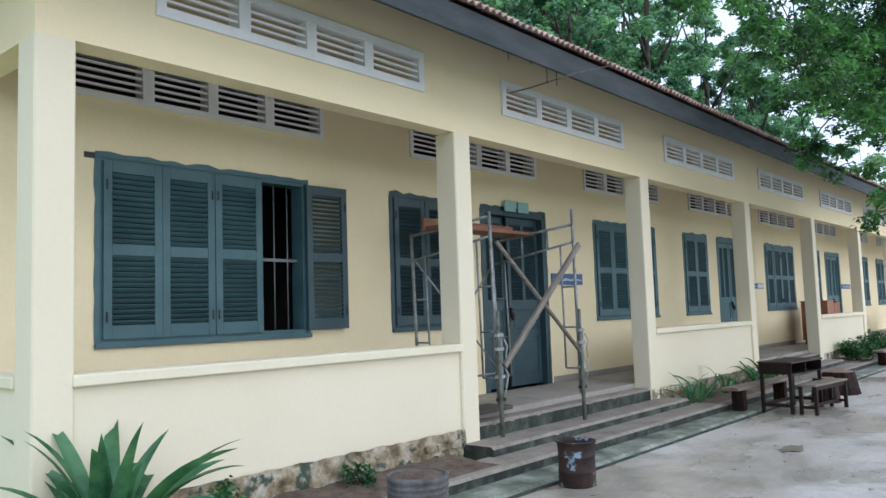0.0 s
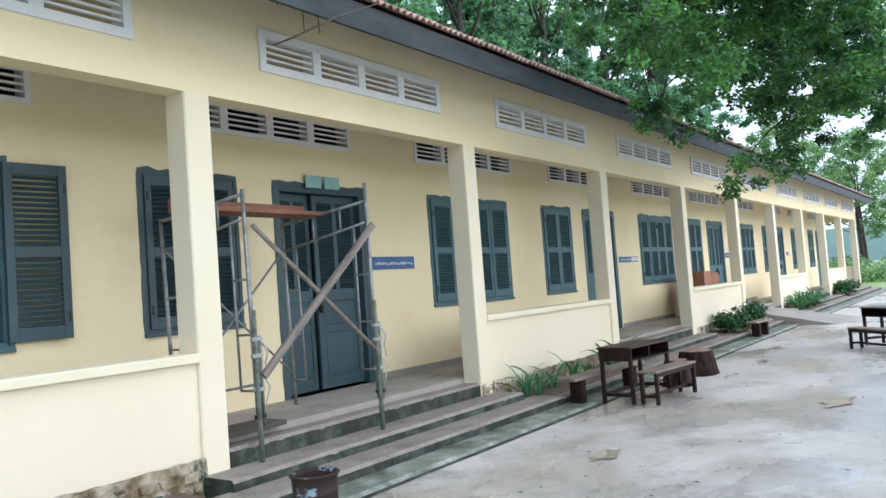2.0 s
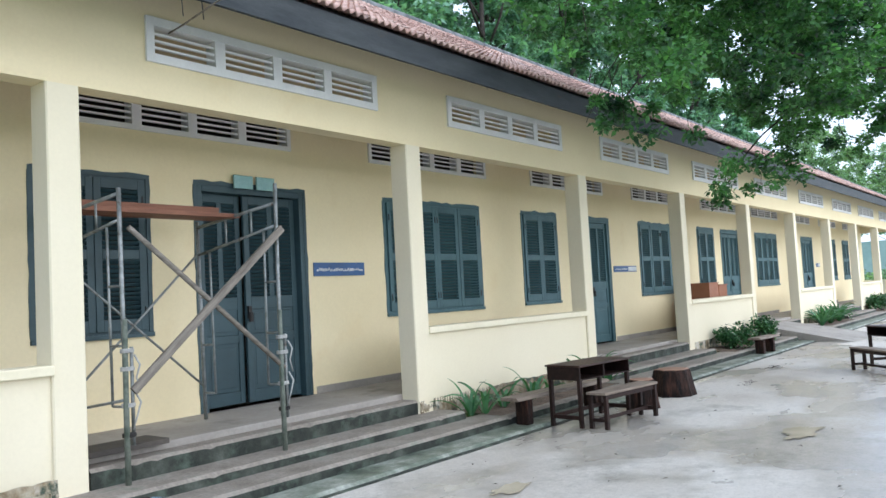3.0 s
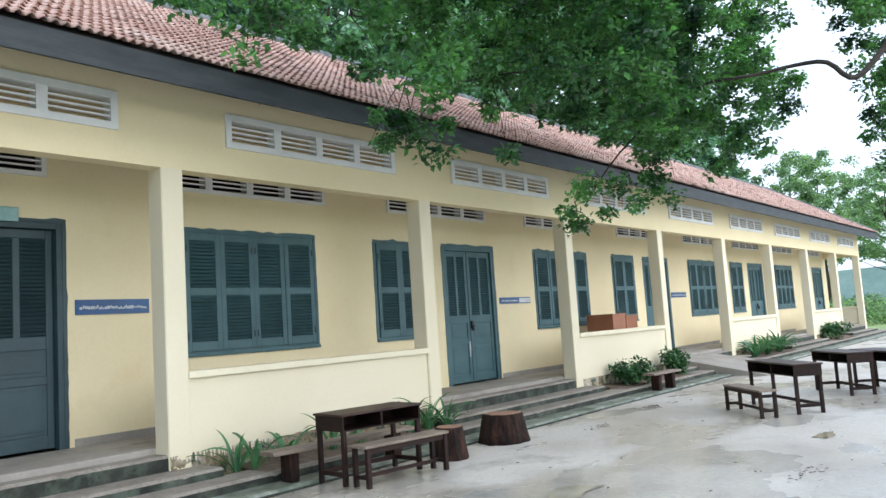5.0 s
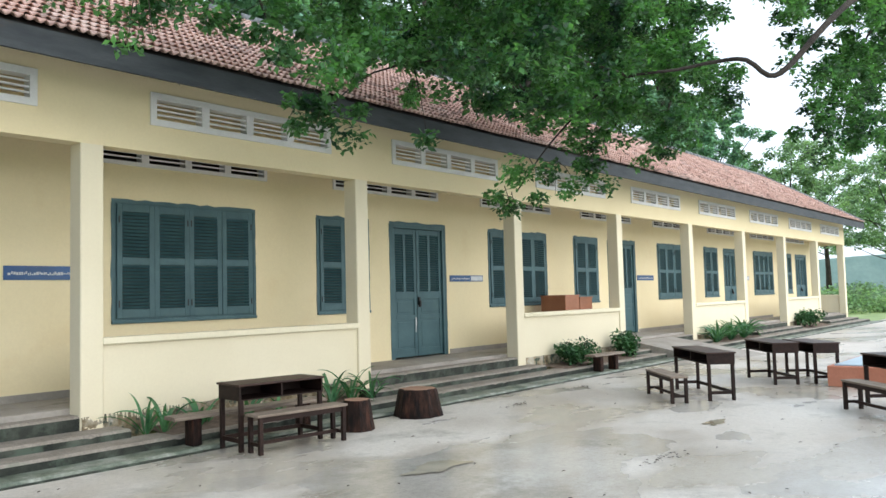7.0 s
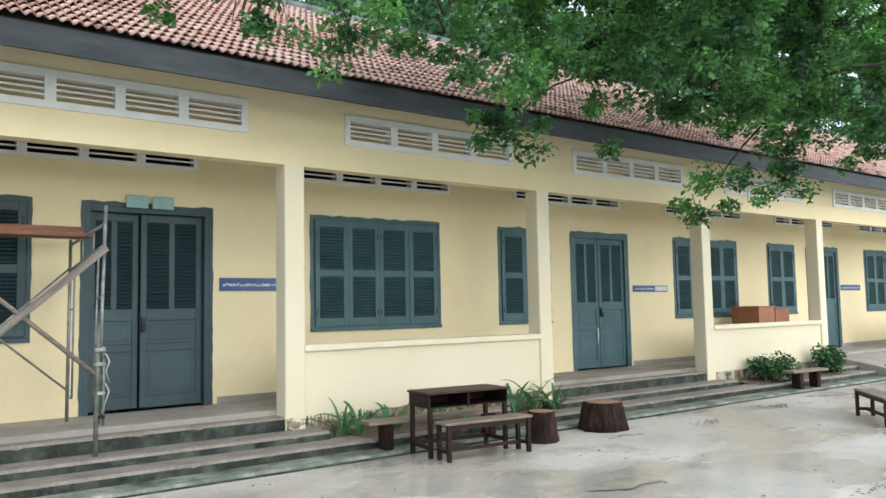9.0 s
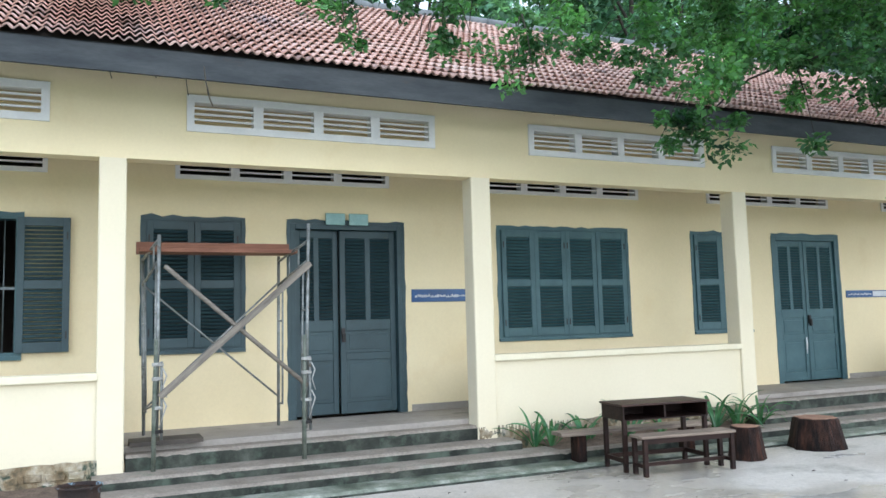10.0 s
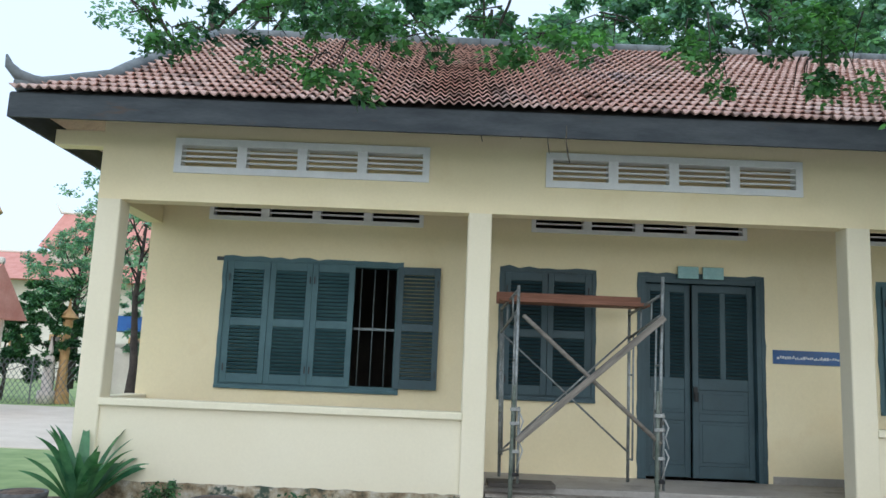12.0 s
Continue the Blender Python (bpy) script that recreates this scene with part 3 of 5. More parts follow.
for k in (0, 2, 4, 6, 8):
    x0, x1 = col_x(k) + 0.2 if k else -0.3, col_x(k + 1) - 0.3
    if k:
        x0 = col_x(k) + 0.8
    b = Shape()
    n, mrow = max(8, int((x1 - x0) / 0.12)), 7
    for i in range(n + 1):
        for j in range(mrow + 1):
            x, y = x0 + (x1 - x0) * i / n, STEP_Y[2] + 0.12 + (0.06 - STEP_Y[2] - 0.12) * j / mrow
            b.v.append((x, y, 0.135 + 0.06 * j / mrow + 0.03 * noise.noise((x * 3, y * 3, 4))))
    b.f = [(i * (mrow + 1) + j, (i + 1) * (mrow + 1) + j, (i + 1) * (mrow + 1) + j + 1, i * (mrow + 1) + j + 1) for i in range(n) for j in range(mrow)]
    structure("bed_soil", b, M_SOIL, "red-brown soil of a planting bed", "soil", smooth=True)
structure("apron", ragged_slab(-0.3, LEN + 1.0, -1.25, STEP_Y[2] + 0.02, -0.05, 0.045, 90, 0.008), M_APRON, "algae-green cement apron along the building", "pavement")

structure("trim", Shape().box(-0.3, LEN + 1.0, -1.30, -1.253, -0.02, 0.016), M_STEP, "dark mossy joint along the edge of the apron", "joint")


# ---- roof ----
VERGE_X0, VERGE_X1 = 0.02, LEN + 0.75
SIDE_X = -0.75
roof = thing("roof", "red clay-tiled roof with a hipped skirt at the gable, dark with lichen in places", "roof", kind="structure")


def sheet(poly, drop):
    """A flat roof sheet of some thickness, hung below the given outline."""
    n = len(poly)
    return Shape().add([(x, y, z - 0.02) for x, y, z in poly] + [(x, y, z - 0.02 - drop) for x, y, z in poly],
                       [tuple(range(n)), tuple(range(2 * n - 1, n - 1, -1))] + [(i, n + i, n + (i + 1) % n, (i + 1) % n) for i in range(n)])


s = sheet([(SIDE_X, EAVE_Y, EAVE_Z), (VERGE_X1, EAVE_Y, EAVE_Z), (VERGE_X1, RIDGE_Y, RIDGE_Z), (VERGE_X0, RIDGE_Y, RIDGE_Z), (VERGE_X0, VERGE_X0, roof_z(VERGE_X0))], 0.05)
b_ = sheet([(VERGE_X0, RIDGE_Y, RIDGE_Z), (VERGE_X1, RIDGE_Y, RIDGE_Z), (VERGE_X1, BACK_Y + 0.75, EAVE_Z), (SIDE_X, BACK_Y + 0.75, EAVE_Z), (VERGE_X0, BACK_Y, roof_z(VERGE_X0))], 0.05)
s.add(b_.v, b_.f)
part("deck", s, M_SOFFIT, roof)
SL = math.hypot(RIDGE_Y - EAVE_Y, RIDGE_Z - EAVE_Z)
PITCH = math.atan2(RIDGE_Z - EAVE_Z, RIDGE_Y - EAVE_Y)
TW, TL = 0.23, 0.262
prof = []
for i in range(13):
    u = i / 12
    prof.append((u * TW, 0.016 + 0.021 * math.cos(4 * math.pi * u)))


def tile_mesh():
    v = []
    for y, lift in ((0, 0.06), (TL + 0.05, 0.0)):
        v += [(x, y, z + lift) for x, z in prof]
    v += [(x, 0.002, z + 0.042) for x, z in prof]
    v += [(x, 0.10, z + 0.024) for x, z in prof]
    f = [(i, i + 1, i + 14, i + 13) for i in range(12)] + [(26 + i, 27 + i, i + 1, i) for i in range(12)] + [(39 + i, 40 + i, 27 + i, 26 + i) for i in range(12)]
    return np.array(v), f


tv, tf = tile_mesh()
tile_shape = Shape()
tile_shape.add(tv.tolist(), tf)
tile_data = tile_shape.mesh("tile", M_TILE, smooth=False)
TOPS = np.array([True] * 12 + [False] * 24)
tile_data.polygons.foreach_set("use_smooth", TOPS)
ROLL = Matrix.Rotation(PITCH, 4, "X")
ncol, nrow = int((VERGE_X1 - SIDE_X) / TW), int(SL / TL)
rot = np.array(ROLL.to_3x3())
allv, allf = [], []
near_tiles = []
for r_ in range(nrow):
    for c_ in range(ncol):
        x = SIDE_X + c_ * TW
        y, z = EAVE_Y - 0.05 + r_ * TL * math.cos(PITCH), EAVE_Z - 0.03 + r_ * TL * math.sin(PITCH)
        if x < min(y + 0.03, VERGE_X0) - 0.06:
            continue
        jit = rnd.uniform(-0.006, 0.006), rnd.uniform(-0.012, 0.012), rnd.uniform(0, 0.006)
        if r_ < 9 and 2.6 < x < 10.2:
            near_tiles.append((x + jit[0], y + jit[1], z + jit[2]))
            continue
        k = 52 * len(allv)
        allv.append(tv @ rot.T + np.array([x + jit[0], y + jit[1], z + jit[2]]))
        allf += [tuple(k + i for i in q) for q in tf]
me = bpy.data.meshes.new("tiles")
me.from_pydata(np.concatenate(allv).tolist(), [], allf)
me.materials.append(M_TILE)
me.polygons.foreach_set("use_smooth", np.tile(TOPS, len(allv)))
part("tiles", me, None, roof)["kind"] = "stuff"
s = Shape()
for i in range(int((VERGE_X1 - VERGE_X0) / 0.4) + 1):
    x = VERGE_X0 + i * 0.4
    s.tube([(x - 0.02, RIDGE_Y, RIDGE_Z + 0.03), (x + 0.39, RIDGE_Y, RIDGE_Z + 0.045)], [0.13, 0.115], 10)
part("ridge_cap", s, M_RIDGE, roof, "grey cement ridge tiles", smooth=True)
hip = [(SIDE_X + 0.02, EAVE_Y + 0.02, EAVE_Z + 0.07), (-0.4, -0.4, roof_z(-0.4) + 0.05), (VERGE_X0, VERGE_X0, roof_z(VERGE_X0) + 0.05), (VERGE_X0 - 0.01, 0.5, roof_z(0.5) + 0.06), (VERGE_X0, 2.0, roof_z(2.0) + 0.07), (VERGE_X0, RIDGE_Y, RIDGE_Z + 0.05)]
part("verge", Shape().tube(hip, [0.075, 0.075, 0.085, 0.09, 0.09, 0.09], 8), M_RIDGE, roof, "grey cement hip and verge capping", smooth=True)
part("verge", Shape().tube([(VERGE_X1, EAVE_Y, EAVE_Z + 0.04), (VERGE_X1, RIDGE_Y, RIDGE_Z + 0.05)], [0.09, 0.09], 8), M_RIDGE, roof, smooth=True)
horn = Shape().tube([(-0.42, -0.45, 5.05), (-0.60, -0.62, 5.0), (-0.72, -0.74, 5.03), (-0.80, -0.80, 5.12), (-0.83, -0.82, 5.24)], [0.05, 0.075, 0.07, 0.05, 0.012], 8)
part("finial", horn, M_RIDGE, roof, "upturned grey corner finial", smooth=True)
sk = sheet([(SIDE_X, BACK_Y + 0.75, EAVE_Z), (SIDE_X, EAVE_Y, EAVE_Z), (VERGE_X0, VERGE_X0, roof_z(VERGE_X0)), (VERGE_X0, BACK_Y, roof_z(VERGE_X0))], 0.05)
part("skirt", sk, M_TILE, roof)
part("side_fascia", Shape().box(SIDE_X - 0.02, SIDE_X + 0.02, EAVE_Y + 0.022, BACK_Y + 0.75, 4.515, EAVE_Z - 0.005), M_FASCIA, roof)
part("gable", Shape().add([(VERGE_X0 + 0.02, 0.1, 5.2), (VERGE_X0 + 0.02, BACK_Y - 0.1, 5.2), (VERGE_X0 + 0.02, RIDGE_Y, RIDGE_Z - 0.1),
                           (VERGE_X0 + 0.1, 0.1, 5.2), (VERGE_X0 + 0.1, BACK_Y - 0.1, 5.2), (VERGE_X0 + 0.1, RIDGE_Y, RIDGE_Z - 0.1)], [(0, 2, 1), (3, 4, 5), (0, 1, 4, 3), (1, 2, 5, 4), (2, 0, 3, 5)]), M_WALL, roof)
part("fascia", ragged_slab(SIDE_X - 0.02, VERGE_X1, EAVE_Y - 0.02, EAVE_Y + 0.02, 4.515, EAVE_Z - 0.005, 77, 0.004, 0.7), M_FASCIA, roof, "weathered dark blue-grey fascia board")
s = Shape()
for i in range(59):
    x = 0.1 + i * 0.8
    s.box(x, x + 0.06, 0, SL * 0.2, -0.17, -0.075, Matrix.Translation((0, EAVE_Y + 0.03, EAVE_Z)) @ ROLL)
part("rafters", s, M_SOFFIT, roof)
structure("outrigger_beam", Shape().box(-0.60, 0.03, 0.03, 0.22, 4.42, 4.62), M_WALL, "short pale yellow beam carrying the eave corner", "beam", bevel=0.01)


# ---- vents ----
def vent(x0, z0, w, h, y, depth, slats, b=0.055):
    v = thing("vent", "white-framed concrete ventilation grille with horizontal slats", "vent", "ventilation grilles", (x0, y, z0), "structure")
    fr = Shape()
    fr.box(-0.03, w + 0.03, -0.03, depth, -0.03, b).box(-0.03, w + 0.03, -0.03, depth, h - b, h + 0.03)
    fr.box(-0.03, b, -0.028, depth - 0.002, b, h - b).box(w - b, w + 0.03, -0.028, depth - 0.002, b, h - b)
    part("frame", fr, M_WHITE, v)
    cell = (w - 2 * b) / 4
    for i in range(1, 4):
        part("divider", Shape().box(b + i * cell - 0.06, b + i * cell + 0.06, -0.022, depth - 0.004, b, h - b), M_WHITE, v)
    for i in range(4):
        xa = b + i * cell + (0.06 if i else 0)
        xb = b + (i + 1) * cell - (0.06 if i < 3 else 0)
        for j in range(1, slats + 1):
            z = b + (h - 2 * b) * j / (slats + 1)
            part("slat", Shape().box(xa, xb, 0.0, 0.032, z - 0.011, z + 0.011), M_WHITE, v)
    return v


for k, (a, b_, c, d) in enumerate(fvents):
    vent(a, c, b_ - a, d - c, 0.0, 0.14, 3)
for k, (a, b_, c, d) in enumerate(ivents):
    vent(a, c, b_ - a, d - c, WALL_Y, 0.14, 4, 0.03)


# ---- shuttered windows and doors ----
def ragged_band(x0, x1, z0, z1, b, seed, sides="lrtb"):
    """A painted casing round an opening, its outer edge uneven."""
    r, s = random.Random(seed), Shape()

    def strip(p, q, inward):
        n = max(3, int((Vector(q) - Vector(p)).length / 0.13))
        rough = 1.0 if inward == (0, -1) else 0.35
        k = len(s.v)
        for i in range(n + 1):
            u = i / n
            cx, cz = p[0] + (q[0] - p[0]) * u, p[1] + (q[1] - p[1]) * u
            j = b + rough * (r.uniform(-0.012, 0.016) if r.random() < 0.75 else r.uniform(-0.02, 0.035)) if 0 < i < n else b
            for y in (-0.012, 0.02):
                s.v.append((cx, y, cz))
                s.v.append((cx - inward[0] * j, y, cz - inward[1] * j))
        for i in range(n):
            a = k + i * 4
            s.f += [(a, a + 4, a + 5, a + 1), (a + 1, a + 5, a + 7, a + 3), (a + 2, a, a + 4, a + 6)]

    if "t" in sides:
        strip((x0 - b, z1), (x1 + b, z1), (0, -1))
    if "b" in sides:
        strip((x0 - b, z0), (x1 + b, z0), (0, 1))
    if "l" in sides:
        strip((x0, z0), (x0, z1), (1, 0))
    if "r" in sides:
        strip((x1, z0), (x1, z1), (-1, 0))
    return s


def slat_mesh(w, paint, tilt):
    return Shape().box(0, w, -0.025, 0.025, -0.004, 0.004, Matrix.Rotation(radians(tilt), 4, "X")).mesh("slat", paint)


SLATS = {}


def louvres(parent, x0, x1, z0, z1, step=0.05, y=0.0, paint=M_BLUE, tilt=-42):
    key = round(x1 - x0, 3), paint.name, tilt
    if key not in SLATS:
        SLATS[key] = slat_mesh(x1 - x0, paint, tilt)
    n = int((z1 - z0) / step)
    for i in range(n):
        part("slat", SLATS[key], None, parent, at=(x0, y, z0 + (i + 0.5) * (z1 - z0) / n))


def shutter_leaf(parent, w, h, m, hinge_left=True, paint=M_BLUE, tilt=-42):
    """One louvred leaf, from its lower left corner."""
    s = Shape()
    st, mid = 0.085, h * 0.5
    s.box(0.002, st, -0.02, 0.02, 0, h).box(w - st, w - 0.002, -0.02, 0.02, 0, h)
    for a, b in ((0, 0.13), (mid - 0.055, mid + 0.055), (h - 0.11, h)):
        s.box(st, w - st, -0.019, 0.019, a, b)
    leaf = part("shutter", s, paint, parent, at=m, bevel=0.004)
    louvres(leaf, st, w - st, 0.13, mid - 0.055, paint=paint, tilt=tilt)
    louvres(leaf, st, w - st, mid + 0.055, h - 0.11, paint=paint, tilt=tilt)
    hx = 0.02 if hinge_left else w - 0.045
    for z in (0.16, h - 0.28):
        part("hinge", Shape().box(hx + 0.004, hx + 0.02, -0.032, -0.02, z, z + 0.10), M_HARD, leaf, bevel=0.004)
    return leaf


def window(k, n, hole, opened=False, paint=M_BLUE):
    x0, x1, z0, z1 = hole
    w = thing("window_%d" % n, "blue-grey louvred shutters, one leaf folded open" if opened else "closed blue-grey louvred wooden window shutters",
              "window", "shuttered windows", (0, WALL_Y, 0), "structure")
    part("casing", ragged_band(x0, x1, z0, z1, 0.05, n), paint, w, "roughly overpainted blue-grey casing")
    fr = Shape().box(x0, x0 + 0.04, 0.0, 0.2, z0, z1).box(x1 - 0.04, x1, 0.0, 0.2, z0, z1)
    fr.box(x0 + 0.04, x1 - 0.04, 0.0, 0.2, z1 - 0.04, z1).box(x0 + 0.04, x1 - 0.04, 0.0, 0.2, z0, z0 + 0.04)
    part("window_frame", fr, paint, w)
    part("window_sill", Shape().box(x0 - 0.05, x1 + 0.05, -0.04, 0.04, z0 - 0.055, z0 - 0.005), paint, w, bevel=0.006)
    leaves = 4 if x1 - x0 > 2 else 2
    lw, lh = (x1 - x0 - 0.05) / leaves, z1 - z0 - 0.05
    for i in range(leaves):
        yy = -0.012 + 0.004 * ((i * 7 + n) % 3)
        m = Matrix.Translation((x0 + 0.025 + i * lw, yy, z0 + 0.025))
        if opened and i == leaves - 1:
            # folded back against the wall, inner face outwards, its shade in the paint
            m = Matrix.Translation((x1 - 0.02, -0.045, z0 + 0.03)) @ Matrix.Rotation(radians(-3), 4, "Z")
            shutter_leaf(w, lw, lh, m, i % 2 == 0, M_SHADEBLUE, 42)
        else:
            shutter_leaf(w, lw, lh, m, i % 2 == 0, paint)
    if opened:
        part("paint_smear", Shape().box(x0 - 0.15, x0 - 0.05, -0.006, -0.001, z1 - 0.02, z1 + 0.035), M_FASCIA, w)
        for i in range(3):
            x = x1 - 0.06 - lw + lw * (i + 0.6) / 3.2
            part("bar", Shape().rod((x, 0.12, z0 + 0.03), (x, 0.12, z1 - 0.03), 0.008), M_IRON, w, smooth=True)
        part("crossbar", Shape().box(x1 - 0.08 - lw, x1 - 0.04, 0.11, 0.13, (z0 + z1) / 2 - 0.05, (z0 + z1) / 2 - 0.015), M_IRON, w)
    return w


wn_ = 0
for k in range(5):
    wn_ += 1
    window(k, wn_, win4[k], k == 0)
    wn_ += 1
    # second window also takes the shade-darkened paint
    window(k, wn_, win2[k], False, M_SHADEBLUE if k == 0 else M_BLUE)


def door_leaf(parent, w, h, m, lock=False, paint=M_BLUE):
    s = Shape()
    st = 0.085
    s.box(0.002, st, -0.022, 0.022, 0, h).box(w - st, w - 0.002, -0.022, 0.022, 0, h)
    z1, z2, z3 = 0.30 * h, 0.44 * h, 0.50 * h
    for a, b in ((0, 0.16), (z1 - 0.03, z1 + 0.07), (z2 + 0.02, z3 + 0.02), (h - 0.11, h)):
        s.box(st, w - st, -0.021, 0.021, a, b)
    s.box(w / 2 - 0.04, w / 2 + 0.04, -0.020, 0.020, z3 + 0.02, h - 0.11)
    leaf = part("door_leaf", s, paint, parent, at=m, bevel=0.005)
    for a, b in ((0.16, z1 - 0.03), (z1 + 0.07, z2 + 0.02)):
        part("panel", Shape().box(st - 0.005, w - st + 0.005, -0.006, 0.006, a, b).box(st + 0.05, w - st - 0.05, -0.013, 0.0, a + 0.05, b - 0.05), paint, leaf, bevel=0.008)
    louvres(leaf, st, w / 2 - 0.04, z3 + 0.02, h - 0.11, paint=paint)
    louvres(leaf, w / 2 + 0.04, w - st, z3 + 0.02, h - 0.11, paint=paint)
    if lock:
        part("lock", Shape().box(0.01, 0.06, -0.06, -0.022, z2 - 0.10, z2 + 0.06).rod((0.035, -0.07, z2 - 0.02), (0.035, -0.07, z2 - 0.14), 0.03), M_HARD, leaf, "rusty padlock and hasp")
    return leaf


for k, (x0, x1, z0, z1) in enumerate(doors):
    # first door takes the paint darkened for its shade
    paint = M_BLUE if k else M_SHADEBLUE
    d = thing("door_%d" % (k + 1), "closed blue-grey double door, louvred above and panelled below", "door", "classroom doors", (0, WALL_Y, 0), "structure")
    part("casing", ragged_band(x0, x1, z0, z1, 0.05, 40 + k, "lrt"), paint, d)
    fr = Shape().box(x0, x0 + 0.07, -0.008, 0.2, z0, z1).box(x1 - 0.07, x1, -0.008, 0.2, z0, z1).box(x0 + 0.07, x1 - 0.07, -0.008, 0.2, z1 - 0.08, z1)
    part("door_frame", fr, paint, d, bevel=0.005)
    xm = (x0 + x1) / 2 - (0.10 if k == 0 else 0.04)
    deep = 0.12 if k == 0 else 0.06
    ajar = Matrix.Rotation(radians(5 if k == 0 else 0), 4, "Z")
    door_leaf(d, xm - x0 - 0.075, z1 - z0 - 0.11, Matrix.Translation((x0 + 0.072, deep, z0 + 0.025)) @ ajar, paint=paint)
    door_leaf(d, x1 - 0.08 - xm, z1 - z0 - 0.11, Matrix.Translation((xm + 0.006, deep - 0.004, z0 + 0.025)), True, paint)
    if k == 1:
        run = Shape().tube([(xm - 0.05, deep - 0.024, 1.34), (xm - 0.045, deep - 0.024, 1.2), (xm - 0.055, deep - 0.024, 1.02)], [0.012, 0.018, 0.006], 6)
        part("paint_run", run, M_WHITE, d, "run of white paint down the leaf", smooth=True)

# name boards beside the doors, their script too small to read
SIGNS = [(8.93, 9.93, 2.12, 2.31, 1.0), (18.15, 19.35, 2.08, 2.22, 0.62), (27.3, 28.45, 2.1, 2.26, 1.0), (36.8, 37.4, 2.1, 2.25, 0.5), ]
for x0, x1, z0, z1, written in SIGNS:
    sg = thing("name_board", "dark blue enamel name board with a line of white script", "sign", "room name boards", (x0, WALL_Y, z0))
    part("board", Shape().box(0, x1 - x0, -0.018, -0.001, 0, z1 - z0), M_SIGN, sg, bevel=0.003)
    u, w, h = 0.05, x1 - x0, z1 - z0
    letters = Shape()
    while u < w * written - 0.06:
        q = rnd.uniform(0.014, 0.036)
        z_ = h * rnd.uniform(0.32, 0.42)
        letters.box(u, u + q, -0.0215, -0.0185, z_, z_ + h * rnd.uniform(0.09, 0.24))
        u += q + rnd.uniform(0.004, 0.010)
    part("lettering", letters, M_LETTER, sg)
    if written < 0.9:
        part("pale_panel", Shape().box(w * written, w - 0.02, -0.021, -0.0185, 0.02, h - 0.02), M_LETTER, sg)
for x in (7.60, 7.95):
    tagged(part("notice_plate", Shape().box(x, x + 0.29, WALL_Y - 0.085, WALL_Y - 0.055, 3.25, 3.42, None), M_TEAL, bevel=0.006),
           "small pale teal plate fixed over the door", "plate", "plates over the door")


# ---- scaffold ----
def scaffold():
    sc = thing("scaffold", "rusty galvanised pipe scaffold with a wooden plank brace, on the steps", "scaffold")
    # per end frame: front foot, front top, back foot, back top
    ENDS = (((5.225, -0.03, 0.62), (5.242, 0.03, 2.89), (5.15, 1.15, 0.5), (5.12, 1.19, 2.72)),
            ((6.885, -0.14, 0.60), (6.955, -0.08, 3.05), (6.825, 1.13, 0.5), (6.86, 1.22, 2.76)))

    def pipe(name, p, q, r, mat=M_STEEL, label=""):
        return part(name, Shape().rod(p, q, r, 8), mat, sc, label, smooth=True)

    for ff, ft, bf, bt in ENDS:
        ff, ft, bf, bt = (Vector(v) for v in (ff, ft, bf, bt))
        front = lambda z: ff.lerp(ft, (z - ff.z) / (ft.z - ff.z))
        back = lambda z: bf.lerp(bt, (z - bf.z) / (bt.z - bf.z))
        pipe("leg", ff, ft, 0.021)
        pipe("leg", bf, bt, 0.021)
        inward = (back(1.5) - front(1.5)).normalized() * 0.2
        pipe("top_bar", front(2.84), back(2.69), 0.019)
        pipe("second_bar", front(2.60), back(2.37), 0.016)
        pipe("inner_post", front(0.92) + inward, front(2.56) + inward, 0.013)
        pipe("inner_post", back(0.80) - inward, back(2.40) - inward, 0.013)
        for z in (0.92, 1.46, 2.0):
            pipe("rung", front(z), front(z) + inward, 0.012)
            pipe("rung", back(z - 0.12), back(z - 0.12) - inward, 0.012)
        for u in (0.3, 0.62):
            pipe("rung", front(2.60).lerp(back(2.37), u), front(2.84).lerp(back(2.69), u), 0.012)
        # poles lashed to the front legs to lengthen them
        x, y = ff.x, ff.y
        part("pole", Shape().tube([(x - 0.035, y - 0.06, 0.254), (x - 0.03, y - 0.05, 0.9), (x - 0.012, y - 0.035, 1.70)], [0.027, 0.025, 0.021], 9), M_MOSSPIPE, sc,
             "mossy pole lashed to the leg", smooth=True)
        part("pole", Shape().tube([(x + 0.05, y - 0.02, 0.58), (x + 0.045, y - 0.03, 1.45)], [0.017, 0.016], 8), M_STEEL, sc, smooth=True)
        for z in (0.66, 0.92, 1.24, 1.40):
            pts = [(x + 0.006 + 0.056 * math.cos(a), y - 0.025 + 0.05 * math.sin(a), z + 0.012 * a / 6.28) for a in np.linspace(0, 18.0, 40)]
            part("lashing", Shape().tube(pts, [0.008] * 40, 5), M_ROPE if z > 0.9 else M_HARD, sc, smooth=True)
        for k, z in ((1, 1.38), (-1, 1.05)):
            tail = [(x + 0.055, y - 0.06, z), (x + 0.095, y - 0.08, z - 0.09), (x + 0.06, y - 0.08, z - 0.2), (x + 0.06 + 0.04 * k, y - 0.07, z - 0.33)]
            part("lashing", Shape().tube(tail, [0.009, 0.01, 0.008, 0.006], 5), M_ROPE, sc, smooth=True)
    pipe("brace", (5.30, -0.02, 2.53), (6.90, -0.18, 1.10), 0.026, M_PLANK, "thin wooden brace pole")
    lo, hi = Vector((5.25, -0.11, 1.06)), Vector((6.95, -0.17, 2.56))
    d = hi - lo
    m = Matrix.Translation(lo) @ d.to_track_quat("X", "Z").to_matrix().to_4x4()
